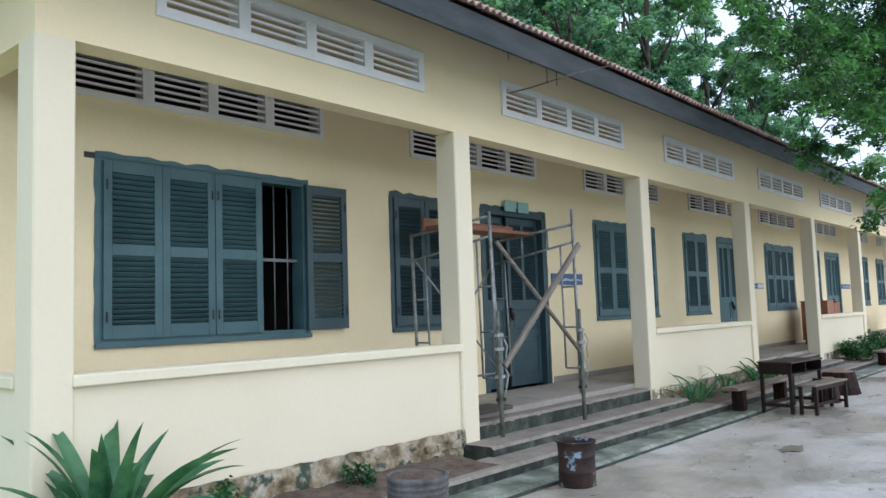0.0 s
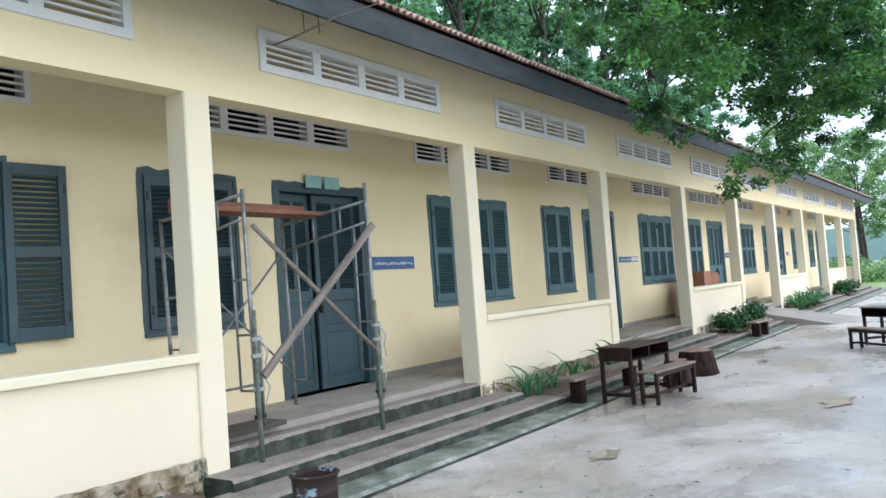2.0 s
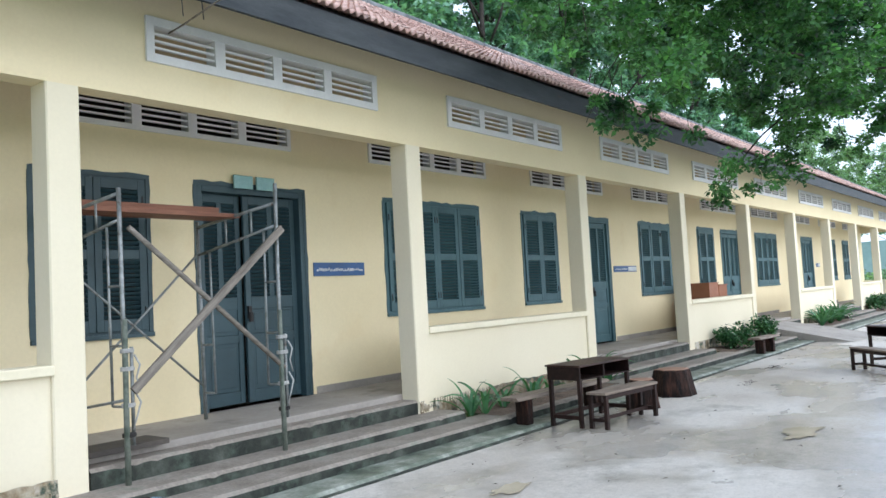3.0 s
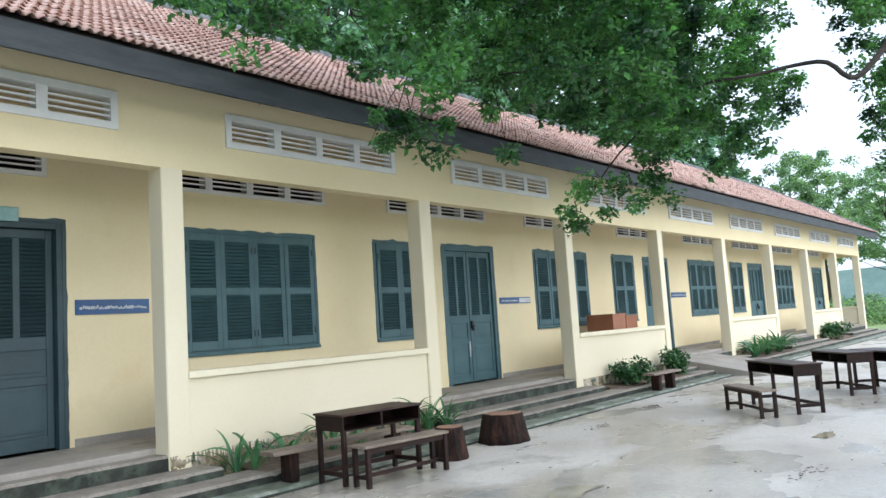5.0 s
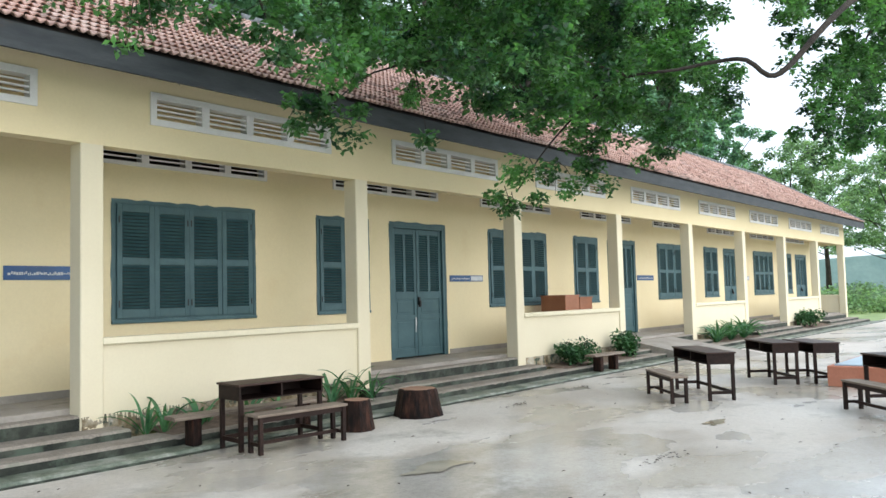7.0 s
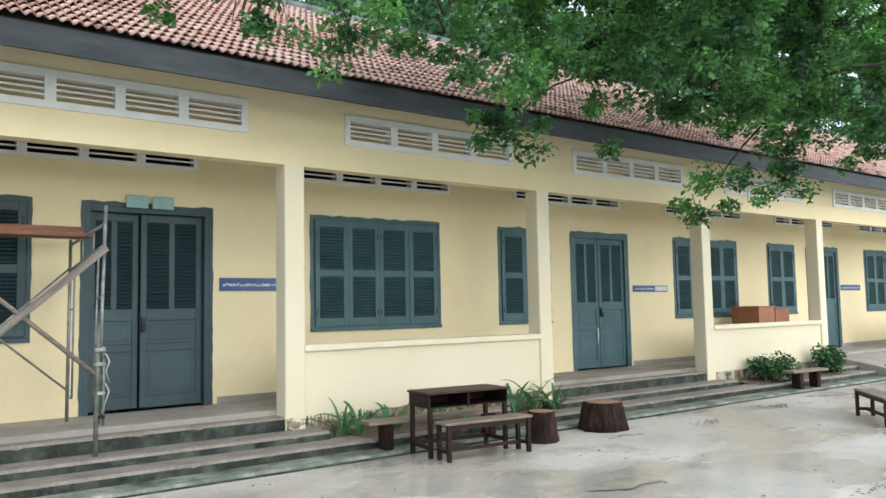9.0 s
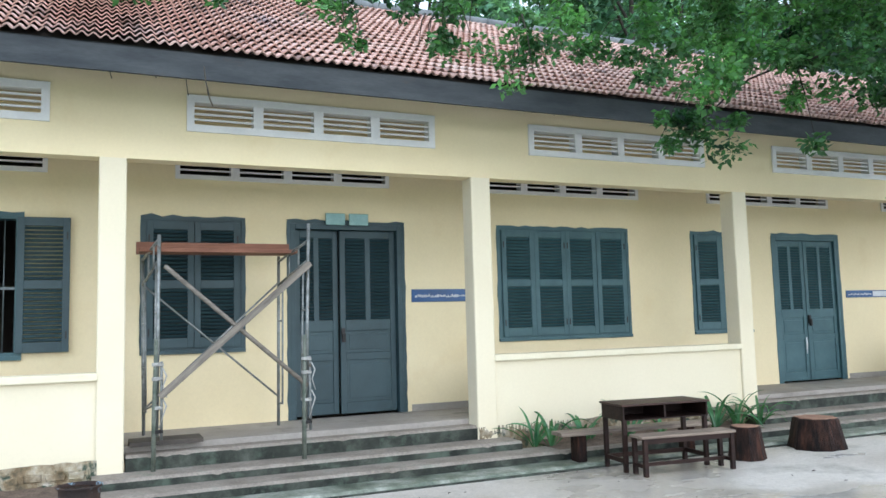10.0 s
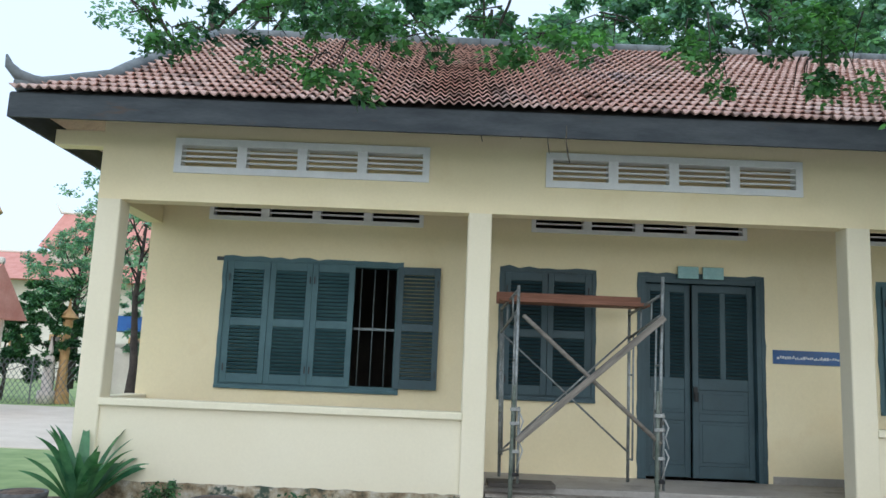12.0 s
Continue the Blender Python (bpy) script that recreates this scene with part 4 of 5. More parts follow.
    part("plank", Shape().box(0, d.length, -0.02, 0.02, -0.038, 0.038), M_PLANK, sc, "grey diagonal wooden plank", at=m, bevel=0.004)
    pipe("brace", (5.16, 1.13, 0.83), (6.85, 1.19, 2.40), 0.013)
    pipe("brace", (5.14, 1.14, 2.36), (6.83, 1.16, 0.88), 0.013)
    pipe("brace", (5.22, -0.0, 0.98), (5.16, 1.1, 0.82), 0.013)
    part("deck_board", Shape().box(5.06, 6.97, 0.56, 0.88, 2.745, 2.79), M_REDPLANK, sc, "reddish wooden deck board", bevel=0.004)
    part("deck_board", Shape().box(5.03, 6.93, 0.885, 0.925, 2.74, 2.895), M_REDPLANK, sc, bevel=0.004)

scaffold()
tagged(part("loose_board", Shape().box(4.95, 5.75, 0.15, 0.55, FLOOR_Z + 0.001, FLOOR_Z + 0.05), M_SOFFIT, bevel=0.004), "dark timber board lying on the veranda floor", "board")


# ---- desks, benches, stumps ----
def leg(h, a=0.05):
    return Shape().box(-a / 2, a / 2, -a / 2, a / 2, 0, h)


def desk(m, L=1.2, W=0.45, H=0.76, group="school desks"):
    d = thing("school_desk", "dark wet wooden school desk with an open shelf under the top", "desk", group, m)
    part("desktop", Shape().box(-L / 2 - 0.02, L / 2 + 0.02, -W / 2 - 0.02, W / 2 + 0.02, H - 0.025, H), M_WOODTOP, d, "worn damp dark desk top", bevel=0.005)
    b = Shape().box(-L / 2, L / 2, W / 2 - 0.02, W / 2, H - 0.19, H - 0.026)
    b.box(-L / 2, -L / 2 + 0.02, -W / 2, W / 2 - 0.02, H - 0.19, H - 0.026).box(L / 2 - 0.02, L / 2, -W / 2, W / 2 - 0.02, H - 0.19, H - 0.026)
    b.box(-0.012, 0.012, -W / 2 + 0.02, W / 2 - 0.02, H - 0.178, H - 0.026)
    part("shelf_box", b, M_WOOD, d)
    part("shelf", Shape().box(-L / 2 + 0.021, L / 2 - 0.021, -W / 2, W / 2 - 0.021, H - 0.19, H - 0.178), M_WOOD, d)
    for sx in (-1, 1):
        for sy in (-1, 1):
            part("leg", leg(H - 0.19, 0.05), M_WOOD, d, at=(sx * (L / 2 - 0.03), sy * (W / 2 - 0.03), 0), bevel=0.004)
        part("stretcher", Shape().box(sx * (L / 2 - 0.03) - 0.015, sx * (L / 2 - 0.03) + 0.015, -W / 2 + 0.055, W / 2 - 0.055, 0.10, 0.15), M_WOOD, d)
    part("stretcher", Shape().box(-L / 2 + 0.055, L / 2 - 0.055, W / 2 - 0.045, W / 2 - 0.015, 0.10, 0.15), M_WOOD, d)
    return d


def bench(m, L=1.2, W=0.26, H=0.42):
    d = thing("bench", "low dark wooden school bench", "bench", "school benches", m)
    part("seat", Shape().box(-L / 2, L / 2, -W / 2, W / 2, H - 0.03, H), M_BENCH, d, "worn weathered seat board", bevel=0.005)
    part("apron", Shape().box(-L / 2 + 0.06, L / 2 - 0.06, -W / 2 + 0.02, -W / 2 + 0.04, H - 0.09, H - 0.031), M_WOOD, d)
    for sx in (-1, 1):
        for sy in (-1, 1):
            part("leg", leg(H - 0.03, 0.05), M_WOOD, d, at=(sx * (L / 2 - 0.05), sy * (W / 2 - 0.03), 0), bevel=0.004)
        part("stretcher", Shape().box(sx * (L / 2 - 0.05) - 0.014, sx * (L / 2 - 0.05) + 0.014, -W / 2 + 0.055, W / 2 - 0.055, 0.09, 0.13), M_WOOD, d)
    part("stretcher", Shape().box(-L / 2 + 0.075, L / 2 - 0.075, -0.015, 0.015, 0.095, 0.135), M_WOOD, d)
    return d


desk(pose(10.83, -1.60, 0.012, 0, 0, -6), 1.16, 0.50, 0.78)
bench(pose(10.87, -2.05, 0.012, 0, 0, -6), 1.26, 0.28, 0.45)
desk(pose(17.68, -4.28, 0.0, 0, 0, 222), 1.62, 0.44, 0.76)
bench(pose(16.95, -3.95, 0.0, 0, 0, 222), 1.35, 0.28, 0.42)
desk(pose(20.15, -4.62, 0.0, 0, 0, 219), 1.35, 0.46, 0.76)
desk(pose(20.60, -5.20, 0.0, 0, 0, 219), 1.30, 0.46, 0.74)
desk(pose(17.3, -7.35, 0.0, 0, 0, 222), 1.4, 0.46, 0.76)
bench(pose(16.7, -7.05, 0.0, 0, 0, 222), 1.2, 0.28, 0.42)


def plank_bench(m, L, group="plank benches"):
    b = thing("plank_bench", "rough plank bench on two cut log blocks", "bench", group, m)
    part("seat", ragged_slab(-L / 2, L / 2, -0.14, 0.14, 0.33, 0.375, 5, 0.006), M_BENCH, b, "pale weathered seat board", bevel=0.004)
    for x in (-L / 2 + 0.3, L / 2 - 0.3):
        part("block", Shape().box(x - 0.065, x + 0.065, -0.1, 0.1, 0, 0.329), M_BARK, b, bevel=0.02)
    return b


plank_bench(pose(10.9, -1.08, 0.045, 0, 0, -4), 2.2)
plank_bench(pose(20.3, -1.05, 0.045, 0, 0, -4), 1.2)


def stump(m, r, h, n, seed, label):
    s = thing("tree_stump", label, "stump", "tree stumps", m)
    part("bark", Shape().lathe([(r * 1.12, 0), (r * 1.03, h * 0.3), (r * 0.92, h * 0.75), (r * 0.86, h - 0.012), (r * 0.82, h)], n, 0.12, seed), M_BARK, s, smooth=n > 12)
    part("cut_face", Shape().lathe([(r * 0.80, h + 0.001), (r * 0.78, h + 0.008)], n, 0.12, seed), M_CUT, s, "pale sawn top face")
    return s


stump(pose(13.48, -1.62, 0), 0.31, 0.40, 20, 3, "low dark tree stump used as a seat")
stump(pose(12.12, -1.72, 0), 0.215, 0.40, 9, 4, "dark hewn log block with a pale sawn top")


# ---- drum and pot by the steps ----
d = thing("metal_drum", "small rusty dented drum with flaking blue-grey paint", "drum", at=Matrix.Translation((4.48, -1.49, 0.0)) @ Matrix.Diagonal((1.1, 1.1, 0.9, 1)))
part("drum_body", Shape().lathe([(0.155, 0), (0.162, 0.02), (0.16, 0.15), (0.165, 0.16), (0.16, 0.17), (0.158, 0.31), (0.164, 0.32), (0.158, 0.33), (0.165, 0.45), (0.175, 0.47), (0.15, 0.475), (0.145, 0.43)], 28, 0.03, 8),
     M_RUST, d, smooth=True)
part("lid", Shape().lathe([(0.152, 0.440), (0.15, 0.448), (0.06, 0.450)], 28), M_BARK, d, "dark sunken lid")
part("rim", Shape().tube([(0.17 * math.cos(a), 0.17 * math.sin(a), 0.47) for a in np.linspace(0, 6.2832, 29)], [0.011] * 29, 6, False), M_RUST, d, smooth=True)
def ribbed_pot(x, y, label):
    d = thing("ribbed_pot", label, "pot", "ribbed pots", (x, y, 0.0))
    rings = [(0.20, 0)]
    for i in range(11):
        rings += [(0.205 + 0.002 * i, 0.03 + i * 0.042), (0.217 + 0.002 * i, 0.045 + i * 0.042), (0.217 + 0.002 * i, 0.058 + i * 0.042)]
    part("pot_body", Shape().lathe(rings + [(0.24, 0.505), (0.215, 0.505), (0.21, 0.475)], 30, 0.012, 2), M_RIBPOT, d, smooth=True)
    part("soil", Shape().lathe([(0.205, 0.475), (0.19, 0.50), (0.08, 0.525)], 24, 0.03, 5), M_SOIL, d, smooth=True)


ribbed_pot(2.20, -1.50, "grey ribbed round pot filled with dry soil")
ribbed_pot(0.33, -1.55, "dark ribbed round pot beside the lily")

# cabinets standing on the veranda beyond the fourth column
for x, w, h in ((21.22, 0.66, 0.21), (21.92, 0.6, 0.15)):
    c = thing("low_cabinet", "reddish-brown veneered cabinet standing behind the parapet", "cabinet", "brown cabinets", (x, 0.83, FLOOR_Z))
    part("body", Shape().box(0, w, -0.35, 0.35, 0.12, 0.98 + h), M_CARTON, c, bevel=0.006)
    part("top", Shape().box(-0.02, w + 0.02, -0.37, 0.37, 0.98 + h, 1.005 + h), M_CARTON, c, bevel=0.004)
    part("plinth", Shape().box(0.05, w - 0.05, -0.30, 0.30, 0, 0.119), M_SOFFIT, c)

# painted platform in the yard
p = thing("platform", "low orange-painted platform with a pale blue top", "platform", at=(20.6, -7.2, 0))
part("base", Shape().box(-0.9, 2.2, -1.5, 1.5, 0, 0.36), M_ORANGE, p, bevel=0.015)
part("top", Shape().box(-0.8, 2.1, -1.4, 1.4, 0.361, 0.385), M_PALEBLUE, p, bevel=0.005)
# ramp at the third entrance
structure("ramp", Shape().add([(23.9, -0.75, 0.03), (26.3, -0.75, 0.03), (26.3, -2.6, 0.0), (23.9, -2.2, 0.0), (23.9, 0.1, 0.44), (26.3, 0.1, 0.44), (23.9, 0.1, 0.0), (26.3, 0.1, 0.0)],
                              [(3, 2, 5, 4), (3, 4, 6), (2, 7, 5), (4, 5, 7, 6), (2, 3, 6, 7)]), M_FLOOR, "smooth grey cement ramp up to the veranda", "ramp")


# ---- plants ----
def blade(s, base, yaw, length, lean, width, droop, seed):
    r = random.Random(seed)
    n = 12
    k = len(s.v)
    p, a = Vector(base), lean
    level = Vector((-math.sin(yaw), math.cos(yaw), 0))
    twist = r.uniform(-0.9, 0.9)
    for i in range(n + 1):
        u = i / n
        w = width * (0.4 * (1 - u) ** 2 + max(0.0, math.sin(math.pi * u ** 0.8)) ** 0.85)
        d = Vector((math.cos(yaw) * math.sin(a), math.sin(yaw) * math.sin(a), math.cos(a)))
        side = Matrix.Rotation(twist * u, 3, d) @ level
        nrm = side.cross(d)
        s.v += [tuple(p - side * w), tuple(p + nrm * w * 0.35), tuple(p + side * w)]
        p = p + d * (length / n)
        a += droop / n * (0.25 + 1.5 * u) + r.uniform(-0.03, 0.03)
    for i in range(n):
        b = k + i * 3
        s.f += [(b, b + 1, b + 4, b + 3), (b + 1, b + 2, b + 5, b + 4)]


def strap_plant(name, label, at, count, length, width, seed, group="", bend=2.0):
    r = random.Random(seed)
    t = thing(name, label, "plant", group, at)
    for i in range(count):
        s = Shape()
        yaw = 2.4 * i + r.uniform(-0.4, 0.4)
        inner = i / count
        blade(s, (0.03 * math.cos(yaw), 0.03 * math.sin(yaw), 0), yaw, length * r.uniform(0.65, 1.1), 0.75 - 0.6 * inner + r.uniform(-0.15, 0.15), width * r.uniform(0.75, 1.1),
              r.uniform(0.5, 1.0) * bend, seed * 50 + i)
        part("leaf", s, M_BLADE, t, smooth=True)
    return t


strap_plant("lily_plant", "large green strap-leaved lily by the corner column", (0.36, -0.36, 0.14), 24, 1.12, 0.064, 3, "", 1.15)
for i, (x, y, n, L) in enumerate([(9.88, -0.33, 9, 0.62), (10.08, -0.42, 9, 0.66), (10.62, -0.34, 8, 0.6), (10.78, -0.28, 5, 0.4), (11.4, -0.33, 8, 0.62), (11.95, -0.3, 5, 0.4),
                                  (12.93, -0.33, 11, 0.82), (13.3, -0.36, 11, 0.85), (13.45, -0.28, 7, 0.6), (13.74, -0.38, 11, 0.8)]):
    strap_plant("lily_plant", "small green spider lily in the planting bed", (x, y, 0.15), n, L * 1.05, 0.023, 20 + i, "spider lilies in the bed", 2.6)
for i, x in enumerate(np.linspace(28.4, 31.6, 9)):
    strap_plant("lily_plant", "lush green strap-leaved plant along the parapet", (float(x), -0.42 + 0.1 * (i % 3), 0.15), 20, 1.0, 0.03, 60 + i, "strap plants by the wall", 2.8)


def leaf_mesh(name, centres, radii, counts, size, material, seed, flat=0.5, squash=1.0):
    """Thousands of small folded leaves scattered in clumps."""
    r = np.random.default_rng(seed)
    pts = []
    for c, rad, n in zip(centres, radii, counts):
        d = r.normal(size=(n, 3))
        d /= np.linalg.norm(d, axis=1)[:, None]
        d *= (r.random(n) ** 0.45)[:, None]
        pts.append(np.array(c) + d * np.array(rad))
    p = np.concatenate(pts)
    n = len(p)
    ax = r.normal(size=(n, 3))
    ax[:, 2] = ax[:, 2] * flat - 0.35
    ax /= np.linalg.norm(ax, axis=1)[:, None]
    nr = r.normal(size=(n, 3)) * 0.7
    nr[:, 2] += 1.0
    sd = np.cross(ax, nr)
    sd /= np.linalg.norm(sd, axis=1)[:, None] + 1e-9
    up = np.cross(sd, ax)
    L = size * r.uniform(0.7, 1.3, n)[:, None]
    W = L * 0.27
    v = np.stack([p, p + ax * L * 0.45 - sd * W + up * L * 0.08, p + ax * L, p + ax * L * 0.45 + sd * W + up * L * 0.08], 1).reshape(-1, 3)
    me = bpy.data.meshes.new(name)
    me.vertices.add(4 * n)
    me.vertices.foreach_set("co", v.astype(np.float32).ravel())
    me.loops.add(6 * n)
    idx = (np.arange(n)[:, None] * 4 + np.array([0, 1, 2, 0, 2, 3])).astype(np.int32)
    me.loops.foreach_set("vertex_index", idx.ravel())
    me.polygons.add(2 * n)
    me.polygons.foreach_set("loop_start", (np.arange(2 * n) * 3).astype(np.int32))
    me.update(calc_edges=True)
    me.validate()
    me.materials.append(material)
    return me


def sub_clumps(balls, per, spread, seed):
    """Splits large clumps into many small sprays, for a broken outline."""
    r = np.random.default_rng(seed)
    out = []
    for (c, rad) in balls:
        k = max(3, int(per * rad[0] * rad[1] * rad[2]))
        for _ in range(k):
            d = r.normal(size=3)
            d /= np.linalg.norm(d)
            q = np.array(c) + d * (r.random() ** 0.5) * np.array(rad)
            out.append((q, np.array([1.0, 1.0, 0.75]) * spread * r.uniform(0.55, 1.25)))
    return out


# the tree whose boughs hang over the eaves; its trunk stands in the yard
# sprays over the eaves
OVER = [((11.4, -1.95, 4.25), (0.65, 0.5, 0.75)), ((10.7, -1.85, 5.1), (0.9, 0.6, 0.45)), ((9.8, -1.75, 5.5), (0.85, 0.6, 0.3)), ((12.5, -2.1, 5.1), (0.9, 0.7, 0.55)),
        ((12.75, -2.3, 4.25), (0.4, 0.4, 0.65)), ((13.5, -2.2, 5.6), (1.1, 0.8, 0.6)), ((11.9, -2.0, 6.0), (1.4, 0.7, 0.5)), ((14.7, -2.3, 6.2), (1.3, 0.8, 0.7)),
        ((14.9, -2.5, 5.2), (1.0, 0.7, 0.55)), ((13.3, -2.2, 6.8), (1.3, 0.8, 0.6)), ((10.3, -1.8, 6.1), (1.0, 0.6, 0.4)), ((15.8, -2.6, 7.0), (1.3, 0.8, 0.7)),
        ((17.2, -2.8, 7.9), (1.4, 0.9, 0.8)), ((19.2, -3.0, 8.8), (1.5, 0.9, 0.8)), ((17.0, -2.6, 5.9), (1.1, 0.8, 0.6)), ((18.4, -2.8, 6.7), (1.2, 0.8, 0.8)),
        # the tuft that hangs lowest
        ((15.3, -2.1, 3.2), (0.6, 0.4, 0.32)), ((15.6, -2.25, 3.65), (0.55, 0.4, 0.38)), ((16.1, -2.5, 3.65), (0.7, 0.5, 0.45)), ((16.8, -2.8, 4.0), (0.75, 0.55, 0.45)), ((15.8, -3.2, 4.4), (0.6, 0.5, 0.4)),
        ((16.5, -3.0, 4.45), (0.6, 0.5, 0.4)), ((19.3, -3.2, 4.4), (0.22, 0.22, 0.6)), ((18.2, -3.0, 4.9), (0.7, 0.5, 0.45)),
        # the bough nearest the trunk
        ((19.0, -6.2, 6.6), (1.6, 0.9, 0.9)), ((19.6, -6.1, 5.0), (0.9, 0.6, 0.9)), ((21.5, -6.6, 7.0), (1.6, 1.0, 1.2)), ((22.5, -6.0, 5.6), (1.2, 0.8, 1.0)),
        ((20.5, -6.3, 5.8), (1.2, 0.7, 0.9)), ((18.2, -6.1, 4.5), (0.45, 0.4, 0.8)), ((16.9, -6.2, 6.5), (0.8, 0.6, 0.45)), ((18.6, -6.2, 7.3), (1.2, 0.7, 0.5)),
        ((20.2, -6.2, 4.4), (0.8, 0.6, 0.7)), ((17.4, -6.2, 5.2), (0.55, 0.4, 0.5)), ((16.4, -6.2, 5.95), (0.6, 0.4, 0.4)), ((23.5, -6.2, 5.0), (0.8, 0.6, 0.9))]
# the dark mass of the crown, a ragged underside rising towards the trunk
crown_rnd = random.Random(31)
for i in range(9):
    x = 11.6 + 0.95 * i
    low = 4.0 + 0.25 * math.sin(2.1 * i) + max(0.0, x - 16.0) * 0.42
    for j in range(6):
        if crown_rnd.random() < 0.12:
            continue
        c = (x + crown_rnd.uniform(-0.3, 0.3), -4.0 + crown_rnd.uniform(-0.55, 0.45), low + 0.5 + 0.9 * j + crown_rnd.uniform(-0.2, 0.2))
        OVER.append((c, (0.8, 0.7, 0.6)))
# loose hanging twigs further along
FRINGE = [((1.6, -2.9, 4.75), (0.7, 0.4, 0.25)), ((2.6, -3.0, 4.65), (0.6, 0.4, 0.3)), ((3.55, -3.0, 4.45), (0.4, 0.4, 0.55)), ((3.1, -3.0, 4.90), (0.9, 0.4, 0.3)),
          ((4.6, -2.9, 4.80), (0.8, 0.4, 0.2)), ((5.6, -2.9, 4.80), (0.9, 0.4, 0.25)), ((6.5, -3.0, 4.55), (0.45, 0.4, 0.45)), ((7.0, -3.0, 4.80), (0.8, 0.4, 0.35)),
          ((7.7, -3.0, 4.65), (0.7, 0.4, 0.4)), ((8.4, -3.0, 4.45), (0.5, 0.4, 0.5)), ((9.0, -3.0, 4.60), (0.6, 0.4, 0.4)),
          ((2.0, -3.0, 4.58), (0.5, 0.3, 0.14)), ((3.2, -3.0, 4.25), (0.22, 0.25, 0.3)), ((4.0, -3.0, 4.60), (0.5, 0.3, 0.18)), ((5.0, -3.0, 4.62), (0.5, 0.3, 0.14)), ((7.4, -3.0, 4.45), (0.3, 0.3, 0.3))]
yard_tree = thing("yard_tree", "large dark green tree with boughs drooping over the roof edge", "tree", at=(0, 0, 0))
TR = Vector((21.5, -10.6, 0))
part("trunk", Shape().tube([TR, TR + Vector((-0.1, 0.1, 1.2)), TR + Vector((-0.1, 0.3, 3)), TR + Vector((-0.4, 0.8, 5.2)), TR + Vector((-0.8, 1.6, 7.4))], [0.62, 0.42, 0.36, 0.30, 0.2], 14), M_TRUNK, yard_tree, smooth=True)
BOUGHS = [[(21.0, -9.4, 6.6), (19.76, -7.2, 6.83), (18.17, -6.9, 6.28), (17.2, -6.6, 5.64), (16.6, -6.2, 4.95), (16.32, -6.0, 4.80), (15.99, -5.8, 5.0), (15.97, -5.4, 5.06), (15.72, -4.9, 4.99), (15.4, -4.0, 4.9), (15.9, -2.6, 4.3), (15.7, -2.0, 3.5)],
          [(15.5, -4.3, 4.95), (14.4, -3.6, 5.2), (13.2, -2.6, 5.1), (12.2, -2.1, 4.8), (11.5, -1.95, 4.2)],
          [(19.76, -7.2, 6.83), (20.4, -6.6, 6.4), (19.8, -6.2, 5.2)]]
THICK = (0.062, 0.024, 0.03)
for i, L in enumerate(BOUGHS):
    pts = [Vector(p) for p in L]
    fine = []
    for a in range(len(pts) - 1):
        p0, p1, p2, p3 = pts[max(a - 1, 0)], pts[a], pts[a + 1], pts[min(a + 2, len(pts) - 1)]
        for u in (0, 0.33, 0.66):
            fine.append(0.5 * ((2 * p1) + (p2 - p0) * u + (2 * p0 - 5 * p1 + 4 * p2 - p3) * u * u + (3 * p1 - p0 - 3 * p2 + p3) * u ** 3))
    fine.append(pts[-1])
    part("limb", Shape().tube(fine, list(np.linspace(THICK[i], 0.01, len(fine))), 9), M_TRUNK, yard_tree, smooth=True)
tw = Shape()
for c, rad in OVER[:25] + FRINGE:
    for q in range(4):
        a = Vector(c) + Vector([rnd.uniform(-0.3, 0.3) * r_ for r_ in rad]) + Vector((0, 0, rad[2] * 0.7))
        b = Vector(c) + Vector([rnd.uniform(-0.6, 0.6) * r_ for r_ in rad])
        tw.tube([a, (a + b) / 2 + Vector((0, 0, 0.08)), b], [0.009, 0.006, 0.003], 5)
part("twig", tw, M_TRUNK, yard_tree, smooth=True)["kind"] = "stuff"
for i in range(7):
    for j in range(4):
        OVER.append(((10.3 + 1.1 * i + crown_rnd.uniform(-0.3, 0.3), -2.9 + crown_rnd.uniform(-0.4, 0.4), 4.3 + 0.1 * i + 0.75 * j), (0.75, 0.5, 0.48)))
big = sub_clumps(OVER, 36, 0.25, 5)
part("crown", leaf_mesh("crown", [c for c, _ in big], [q for _, q in big], [92] * len(big), 0.1, M_LEAF, 9), None, yard_tree)
small = sub_clumps(FRINGE, 75, 0.17, 6)
shade_tree = thing("yard_tree", "spreading green tree, twigs before the eaves, unseen crown added for shade", "tree", at=(0, 0, 0))
# trunk and limbs stay out of view; only the hanging twigs show
part("trunk", Shape().tube([(-4, -16, -0.1), (-3.9, -15.8, 2), (-3.6, -15.2, 4.5), (-2.5, -13.5, 7.2)], [0.5, 0.38, 0.32, 0.2], 12), M_TRUNK, shade_tree, smooth=True)
part("limb", Shape().tube([(-3.6, -15.2, 4.5), (-1, -15.5, 6.8), (4, -14, 8.8), (10, -11, 9.2)], [0.2, 0.15, 0.1, 0.04], 8), M_TRUNK, shade_tree, smooth=True)
part("limb", Shape().tube([(-2.5, -13.5, 7.2), (0, -10, 8.8), (3, -6, 9.2), (5, -3.6, 8.0), (5.6, -2.9, 5.6)], [0.18, 0.13, 0.09, 0.05, 0.015], 8), M_TRUNK, shade_tree, smooth=True)
part("crown", leaf_mesh("fringe", [c for c, _ in small], [q for _, q in small], [60] * len(small), 0.08, M_LEAF, 12), None, shade_tree)
